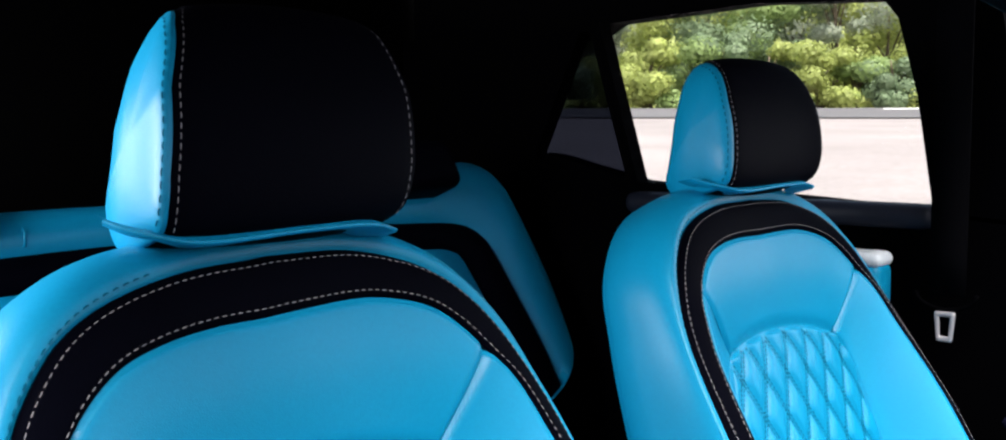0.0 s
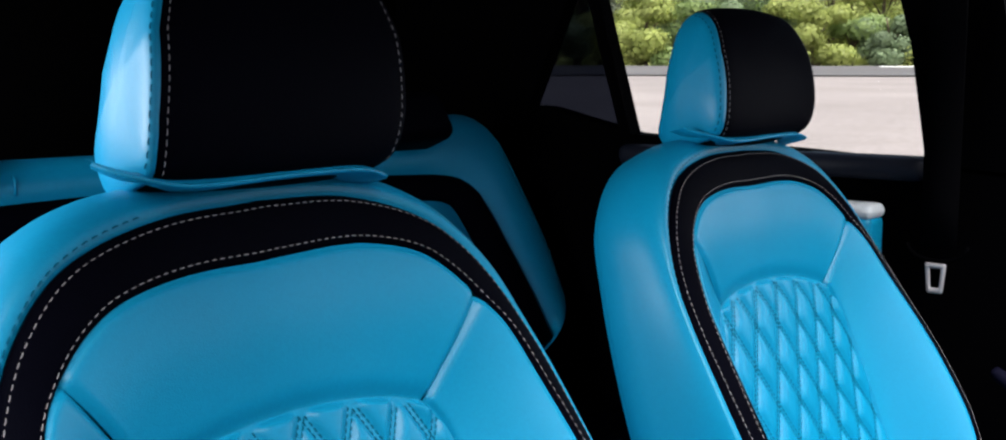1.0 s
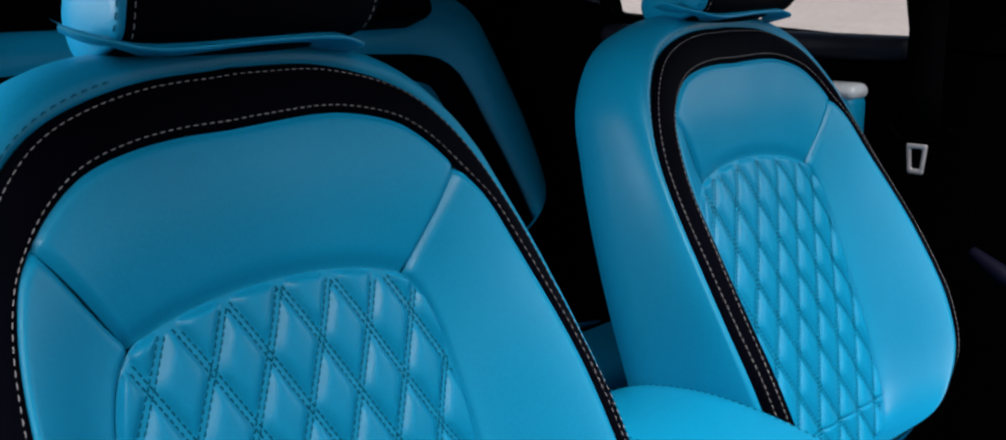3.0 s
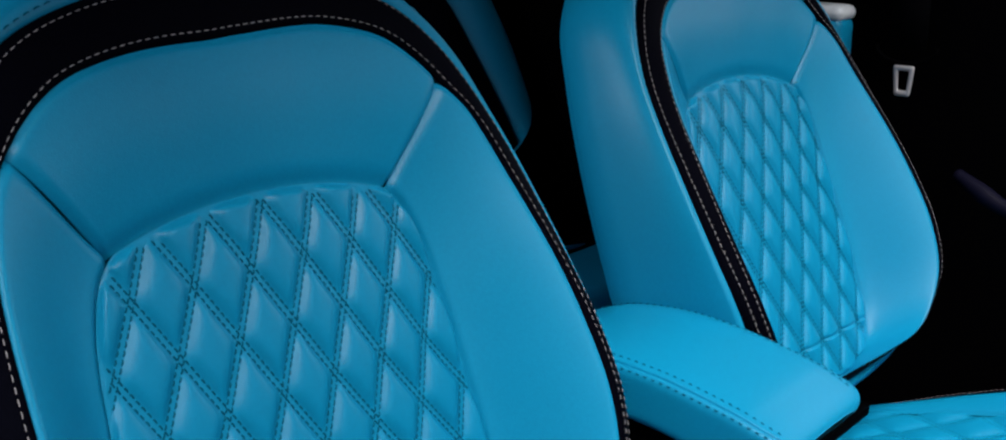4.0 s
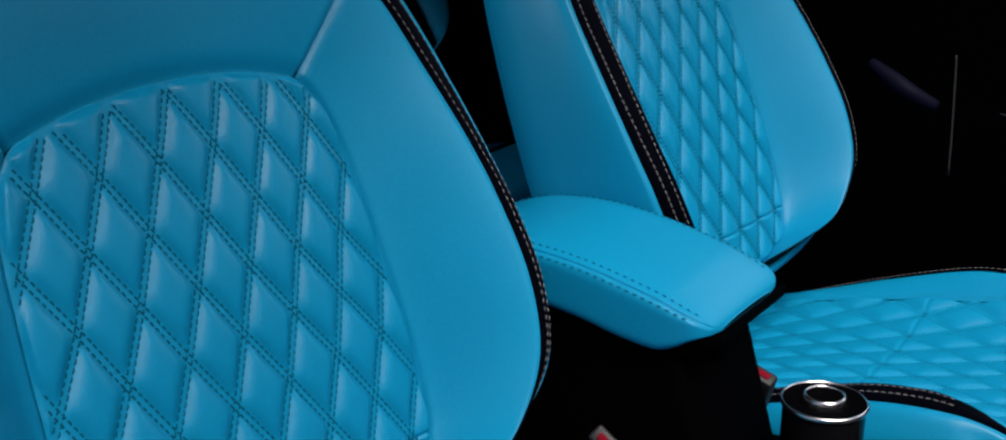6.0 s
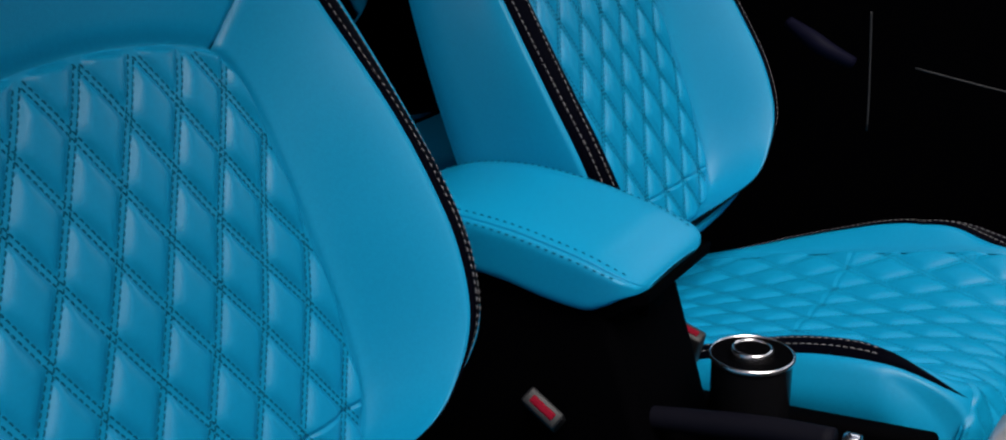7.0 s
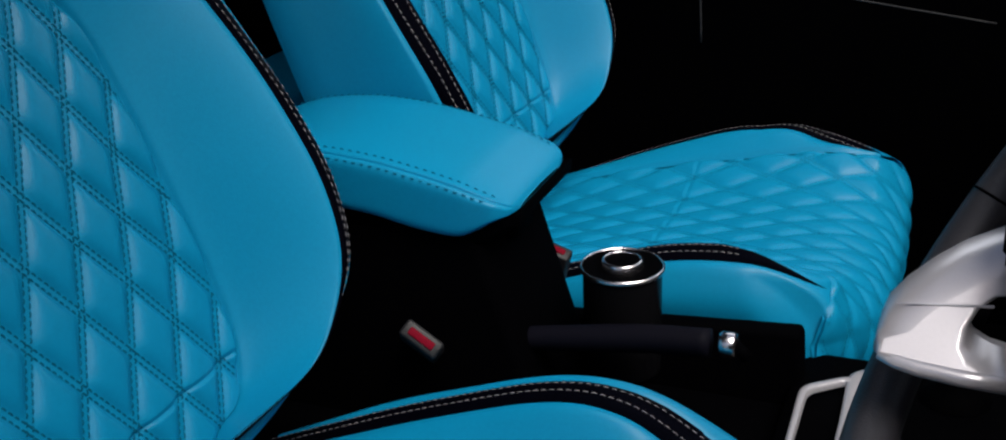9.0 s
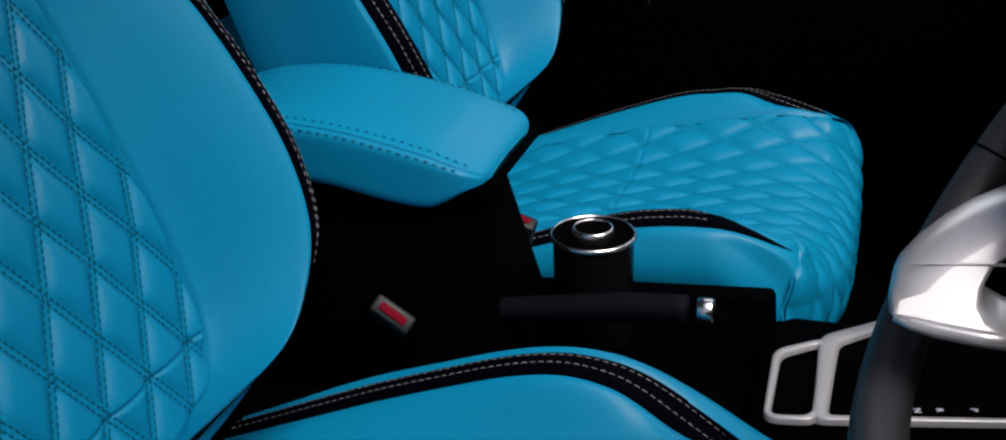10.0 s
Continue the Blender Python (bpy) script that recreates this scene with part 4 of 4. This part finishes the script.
def roof():
    ob = new("roof")
    ob.matrix_world = pose(0, 0, 1.5)
    for name, mat, lift, label in (("headlining", LINING, 0.0, "black fabric headlining"), ("roof_skin", PAINT, 0.018, "dark painted roof skin")):
        xs, ys = np.linspace(-0.7, 0.69, 15), np.linspace(-1.5, 0.27, 15)
        rows = [[(x, y, lift + 0.035 * (1 - (x / 0.7) ** 2) * (1 - ((y + 0.5) / 1.1) ** 2)) for x in xs] for y in ys]
        v, f = grid(rows)
        piece = under(mesh_object(name, v, f, mat), ob, label)
        s = piece.modifiers.new("thickness", "SOLIDIFY")
        s.thickness, s.offset = 0.014, 1.0
    return tagged(ob, "car roof with black fabric headlining", "roof", "", "structure")


roof()
tagged(box("bulkhead_rear", (-0.74, -0.98, 0.33), (0.74, -0.95, 1.5), CARPET, 0.0), "black rear wall of the cabin", "wall", "", "structure")
tagged(box("firewall", (-0.74, 1.25, 0.33), (0.74, 1.28, 1.05), PLASTIC, 0.0), "black wall behind the dashboard", "wall", "", "structure")
tagged(box("dashboard", (-0.72, 0.86, 0.62), (0.72, 1.24, 1.02), PLASTIC, 0.06, 4), "black moulded plastic dashboard under the windscreen", "dashboard")
tagged(box("roof_rail", (0.62, -1.0, 1.44), (0.7, 0.27, 1.51), PLASTIC, 0.01), "black roof rail over the open door", "trim", "", "structure")


def side_panel_with_window():
    """The far side: lower trim, pillars and the rail above, round the openings."""
    X0 = -0.72
    v = lambda y, z: (X0, y, z)
    slab("door_trim", [v(-1.0, 0.36), v(1.25, 0.36), v(1.25, 1.06), v(0.024, 1.135), v(-0.16, 1.146), v(-0.46, 1.16), v(-0.64, 1.2), v(-1.0, 1.2)], 0.05, PLASTIC, "black trim of the far doors", "door")
    slab("roof_side", [v(-1.0, 1.5), v(-1.0, 1.35), v(-0.55, 1.392), v(-0.51, 1.413), v(-0.25, 1.43), v(-0.06, 1.424), v(0.28, 1.42), v(0.28, 1.5)], 0.05, PLASTIC, "black trim over the far windows", "trim")
    slab("pillar_middle", [v(0.024, 1.13), v(0.16, 1.12), v(0.10, 1.43), v(-0.06, 1.43), v(-0.033, 1.398), v(-0.003, 1.291)], 0.06, PLASTIC, "black pillar between the far doors", "pillar")
    slab("pillar_rear", [v(-0.435, 1.16), v(-0.455, 1.16), v(-0.53, 1.40), v(-0.512, 1.413)], 0.03, PLASTIC, "thin black divider of the rear window", "pillar")
    slab("panel_corner", [v(-0.645, 1.19), v(-1.0, 1.19), v(-1.0, 1.4), v(-0.55, 1.4)], 0.03, PLASTIC, "black rear corner trim", "trim")


side_panel_with_window()
g = slab("window_1", [(-0.735, -0.455, 1.13), (-0.735, 0.05, 1.11), (-0.735, -0.05, 1.45), (-0.735, -0.53, 1.43)], 0.004, GLASS, "clear glass of the far rear window", "window")
g.visible_shadow = False
slab("window_2", [(-0.735, -0.80, 1.15), (-0.735, -0.455, 1.13), (-0.735, -0.53, 1.43), (-0.735, -0.70, 1.43)], 0.004, TINT, "dark tinted glass of the far quarter window", "window").visible_shadow = False
sill = box("window_sill", (-0.745, -0.46, 1.112), (-0.685, 0.03, 1.145), SILL, 0.014, 4)
tagged(sill, "dark grey sill under the far window", "sill", "", "structure")
w = lambda y, z: (0.72, y, z)
slab("rear_sill_near", [w(-1.0, 0.36), w(-0.12, 0.36), w(-0.12, 0.45), w(-1.0, 0.6)][::-1], 0.04, PLASTIC, "black sill of the near rear door opening", "sill")
slab("roof_side_near", [w(-1.0, 1.42), w(-0.1, 1.43), w(-0.1, 1.5), w(-1.0, 1.5)][::-1], 0.04, PLASTIC, "black trim over the near rear window", "trim")
slab("pillar_middle_near", [w(-0.2, 0.42), w(-0.1, 0.42), w(-0.12, 1.45), w(-0.2, 1.45)][::-1], 0.04, PLASTIC, "black pillar behind the open door", "pillar")
tagged(box("door_sill_near", (0.66, -0.12, 0.33), (0.74, 1.25, 0.42), PLASTIC, 0.01), "black sill of the open door", "sill", "", "structure")

# windscreen pillars out of view, added to block light from the front
for sx, name in ((-0.69, "pillar_front_far"), (0.69, "pillar_front_near")):
    v, f = tube(spline([(sx, 1.05, 0.98), (sx * 0.97, 0.75, 1.23), (sx * 0.92, 0.27, 1.5)], 6), 0.05, 12)
    tagged(mesh_object(name, v, f, PLASTIC), "unseen black windscreen pillar of the car", "pillar", "", "structure")


def open_door():
    """The near front door, swung wide open on its front hinges; unseen, added to shade the near seat."""
    ob = new("car_door")
    ob.matrix_world = pose(0.78, 0.98, 0.36, 0, 0, -14)
    under(box("panel", (0, -0.06, 0), (1.08, 0.04, 0.74), PLASTIC, 0.02, 3), ob, "black inner door trim")
    corners = [(0.02, 0.74), (1.06, 0.78), (1.04, 1.12), (0.6, 1.1)]
    inner = [(0.1, 0.76), (1.0, 0.79), (0.98, 1.06), (0.62, 1.04)]
    fr = frame_mesh("window_frame", np.array(corners), np.array(inner), -0.02, 0.02, PLASTIC)
    fr.matrix_world = Matrix.Rotation(radians(90), 4, "X")
    under(fr, ob)
    bm = bmesh.new()
    bm.faces.new([bm.verts.new((x, 0, z)) for x, z in inner])
    bmesh.ops.solidify(bm, geom=bm.faces[:], thickness=0.004)
    # the dark pane casts shadow, to cut light from the front right
    g = under(bm_object("window_pane", bm, TINT), ob, "tinted glass")
    g.visible_shadow = True
    return tagged(ob, "unseen open black car door with a tinted window, shading the near seat", "car door")


open_door()

# ---- belt and handle on the far side ----
belt = new("seat_belt")
belt.matrix_world = pose(-0.665, 0.065, 1.0)
v, f = grid(np.array([[(0, -0.024 + 0.048 * a, 0.03 + 0.42 * b) for a in (0, 0.5, 1)] for b in np.linspace(0, 1, 8)]))
w = under(mesh_object("webbing", v, f, WEB), belt)
sol = w.modifiers.new("thickness", "SOLIDIFY")
sol.thickness = 0.002
ang = np.linspace(math.pi, 2 * math.pi, 12)
v, f = tube(np.c_[0 * ang + 0.004, 0.04 * np.cos(ang), 0.035 + 0.022 * np.sin(ang)], 0.003, 8)
under(mesh_object("stop", v, f, PLASTIC), belt)
lo = rounded_poly([(-0.0145, 0.014), (0.0145, 0.014), (0.0105, -0.026), (-0.0105, -0.026)], 0.004)
li = rounded_poly([(-0.0072, 0.007), (0.0072, 0.007), (0.0055, -0.0185), (-0.0055, -0.0185)], 0.002)
t = frame_mesh("tongue", lo, li, 0, 0.002, FRAME)
t.matrix_world = Matrix.Translation((0.006, 0.0, -0.003)) @ Matrix(((0, 0, 1, 0), (1, 0, 0, 0), (0, 1, 0, 0), (0, 0, 0, 1)))
under(t, belt, "bare metal tongue")
tagged(belt, "black seat belt with a metal tongue on the pillar", "seat belt")
pull = new("door_pull")
pull.matrix_world = pose(-0.668, -0.07, 1.0)
under(box("pad", (-0.03, -0.05, 0.0), (0.022, 0.05, 0.068), BLUE, 0.014, 4), pull, "turquoise leather pad")
under(box("cap", (-0.031, -0.051, 0.06), (0.023, 0.051, 0.082), PAD, 0.011, 4), pull, "pale grey cap")
tagged(pull, "turquoise door pull with a pale grey cap by the window", "door handle")
# joints and grip of the far front door
joint = [(-0.668, 0.25, 0.9), (-0.668, 0.2515, 0.88), (-0.668, 0.256, 0.8), (-0.668, 0.258, 0.745)]
v, f = tube(spline(joint, 4), 0.0012, 6)
tagged(mesh_object("door_joint", v, f, TRIM), "thin grey joint in the far door trim", "trim", "", "structure")
v, f = tube(spline([(-0.668, 0.311, 0.834), (-0.668, 0.384, 0.822), (-0.668, 0.467, 0.81), (-0.668, 0.62, 0.79)], 4), 0.0011, 6)
tagged(mesh_object("trim_edge", v, f, TRIM), "faint edge line of the far door trim", "trim", "", "structure")
grip = spline([(-0.655, 0.148, 0.88), (-0.645, 0.175, 0.868), (-0.64, 0.205, 0.853), (-0.655, 0.236, 0.835)], 5)
v, f = tube(grip, np.interp(np.linspace(0, 1, len(grip)), [0, 0.5, 1], [0.008, 0.012, 0.008]), 10)
tagged(mesh_object("door_grip", v, f, NAVY), "dark navy grip on the far front door", "door handle")


# ---- outdoors ----
def ground():
    verts, n = [], 48
    rad = [0, 3, 6, 12, 25, 40, 60, 75, 120, 300, 1500]
    rows = []
    for r in rad:
        a = np.linspace(0, 2 * np.pi, n, endpoint=False)
        z = 0.0275 * np.clip(r - 4, 0, 60) + 0 * a
        rows.append(np.c_[r * np.cos(a) - 0.01, r * np.sin(a), z * np.clip(-np.cos(a) * 2, 0, 1)])
    v, f = grid(rows, close_cols=True)
    return tagged(mesh_object("ground", v, f, GROUND), "pale worn concrete yard with reddish dust", "ground", "", "structure")


ground()


def far_strip():
    """A darker strip of road across the far edge of the yard."""
    a = np.radians(np.linspace(186, 246, 40))
    rows = []
    for q in (44.0, 47.0, 50.0, 54.0, 58.5):
        rows.append(np.c_[q * np.cos(a), q * np.sin(a), 0.0275 * (q - 4) * np.clip(-np.cos(a) * 2, 0, 1) + 0.05])
    v, f = grid(rows)
    return tagged(mesh_object("road", v, f, ROAD), "grey worn road along the edge of the yard", "road", "", "structure")


far_strip()
kb = box("kerb", (-0.2, -0.75, -0.1), (0.2, 0.75, 0.25), KERB, 0.03, m=pose(-52.6, -21.2, 1.28, 0, 0, 22))
tagged(kb, "white-painted kerb at the edge of the yard", "kerb", "", "structure")


def leaf_cards(name, p, n, size, leaf, rng):
    """Four-cornered leaves at points p, facing n."""
    u = np.cross(n, rng.normal(size=p.shape))
    u /= np.linalg.norm(u, axis=1, keepdims=True) + 1e-9
    w = np.cross(u, n)
    w /= np.linalg.norm(w, axis=1, keepdims=True) + 1e-9
    u, w = u * size[:, None], w * size[:, None] * 0.5
    verts = np.stack([p - u, p + w, p + u, p - w], 1).reshape(-1, 3)
    me = bpy.data.meshes.new(name)
    me.vertices.add(len(verts))
    me.vertices.foreach_set("co", verts.astype(np.float32).ravel())
    me.loops.add(len(verts))
    me.loops.foreach_set("vertex_index", np.arange(len(verts), dtype=np.int32))
    me.polygons.add(len(p))
    me.polygons.foreach_set("loop_start", np.arange(0, len(verts), 4, dtype=np.int32))
    me.update(calc_edges=True)
    me.materials.append(leaf)
    return new(name, me)


def tree(x, y, z, height, spread, leaf, seed, bush=False):
    rng = np.random.RandomState(seed)
    ob = new("bush" if bush else "tree")
    ob.matrix_world = pose(x, y, z, 0, 0, rng.uniform(0, 360))
    trunk = spline([(0, 0, -0.3), (rng.uniform(-0.2, 0.2), 0.1, height * 0.3), (rng.uniform(-0.4, 0.4), -0.1, height * 0.75)], 5)
    v, f = tube(trunk, np.linspace(0.05 + 0.02 * height, 0.03, len(trunk)), 7)
    tr = under(mesh_object("trunk", v, f, BARK), ob)
    centres = []
    for k in range(9 if bush else 14):
        a, rr = rng.uniform(0, 2 * np.pi), spread * rng.uniform(0.2, 1.0)
        zz = height * (rng.uniform(0.1, 0.85) if bush else rng.uniform(0.2, 0.95))
        c = np.array([rr * math.cos(a), rr * math.sin(a), zz])
        centres.append((c, spread * rng.uniform(0.28, 0.5)))
        st = trunk[min(int(len(trunk) * zz / height * 0.7), len(trunk) - 1)]
        v, f = tube(np.array([st, st * 0.5 + c * 0.5 + (0, 0, 0.15), c]), np.array([0.05, 0.035, 0.015]), 5)
        under(mesh_object("limb", v, f, BARK), tr)
    cs = np.repeat(np.array([c for c, _ in centres]), 800, 0)
    rs = np.repeat(np.array([q for _, q in centres]), 800)[:, None]
    d = rng.normal(size=cs.shape)
    d /= np.linalg.norm(d, axis=1, keepdims=True)
    p = cs + d * rs * rng.uniform(0.5, 1.1, rs.shape) * np.array([1.15, 1.15, 0.8])
    crown = leaf_cards("crown", p, d + rng.normal(size=d.shape) * 0.22, rng.uniform(0.06, 0.15, len(p)), leaf, rng)
    under(crown, ob)
    return tagged(ob, "leafy green bush at the edge of the yard" if bush else "leafy green tree beyond the yard", "bush" if bush else "tree", "trees and bushes")


def far_woods():
    """The bank of woodland behind the nearer trees."""
    rng = np.random.RandomState(3)
    n = 90000
    a, hh = np.radians(rng.uniform(186, 246, n)), 15 * rng.uniform(0, 1, n) ** 0.9
    lump = 2.5 * (np.sin(a * 71 + hh * 0.9) * np.cos(hh * 0.8 + a * 23) + 0.5 * np.sin(a * 160 + hh * 2.1))
    rad = 84 + hh * 0.5 + lump + rng.uniform(-1.2, 1.2, n)
    p = np.c_[rad * np.cos(a), rad * np.sin(a), 1.5 + hh]
    face = np.c_[-np.cos(a), -np.sin(a), 0.5 - 0.25 * lump] + rng.normal(size=p.shape) * 0.25
    woods = leaf_cards("woods", p, face, rng.uniform(0.14, 0.34, n), LEAF[0], rng)
    # added backing sheet that closes gaps, in place of the wood's shaded depth
    ang = np.radians(np.linspace(184, 248, 40))
    bm = bmesh.new()
    bm.from_mesh(woods.data)
    v, f = grid([np.c_[92 * np.cos(ang), 92 * np.sin(ang), 0.5 + 0 * ang], np.c_[100 * np.cos(ang), 100 * np.sin(ang), 16 + np.sin(ang * 60)]])
    vs = [bm.verts.new(q) for q in v]
    for q in f:
        bm.faces.new([vs[k] for k in q])
    bm.to_mesh(woods.data)
    bm.free()
    return tagged(woods, "dense green woodland bank beyond the yard", "woodland", "", "stuff")


far_woods()
rng = np.random.RandomState(5)
for k in range(15):
    a = radians(199 + k * 2.0 + rng.uniform(-0.6, 0.6))
    r = 66 + rng.uniform(-3, 6)
    tree(r * math.cos(a), r * math.sin(a), 1.5, rng.uniform(6, 10), rng.uniform(2.2, 3.4), LEAF[[1, 2, 0, 3, 2][k % 5]], 40 + k)
for k in range(14):
    a = radians(200 + k * 1.9 + rng.uniform(-0.6, 0.6))
    r = 60 + rng.uniform(0, 2)
    tree(r * math.cos(a), r * math.sin(a), 1.48, rng.uniform(2.5, 4.2), rng.uniform(1.4, 2.2), LEAF[[0, 2, 1, 0][k % 4]], 90 + k, True)
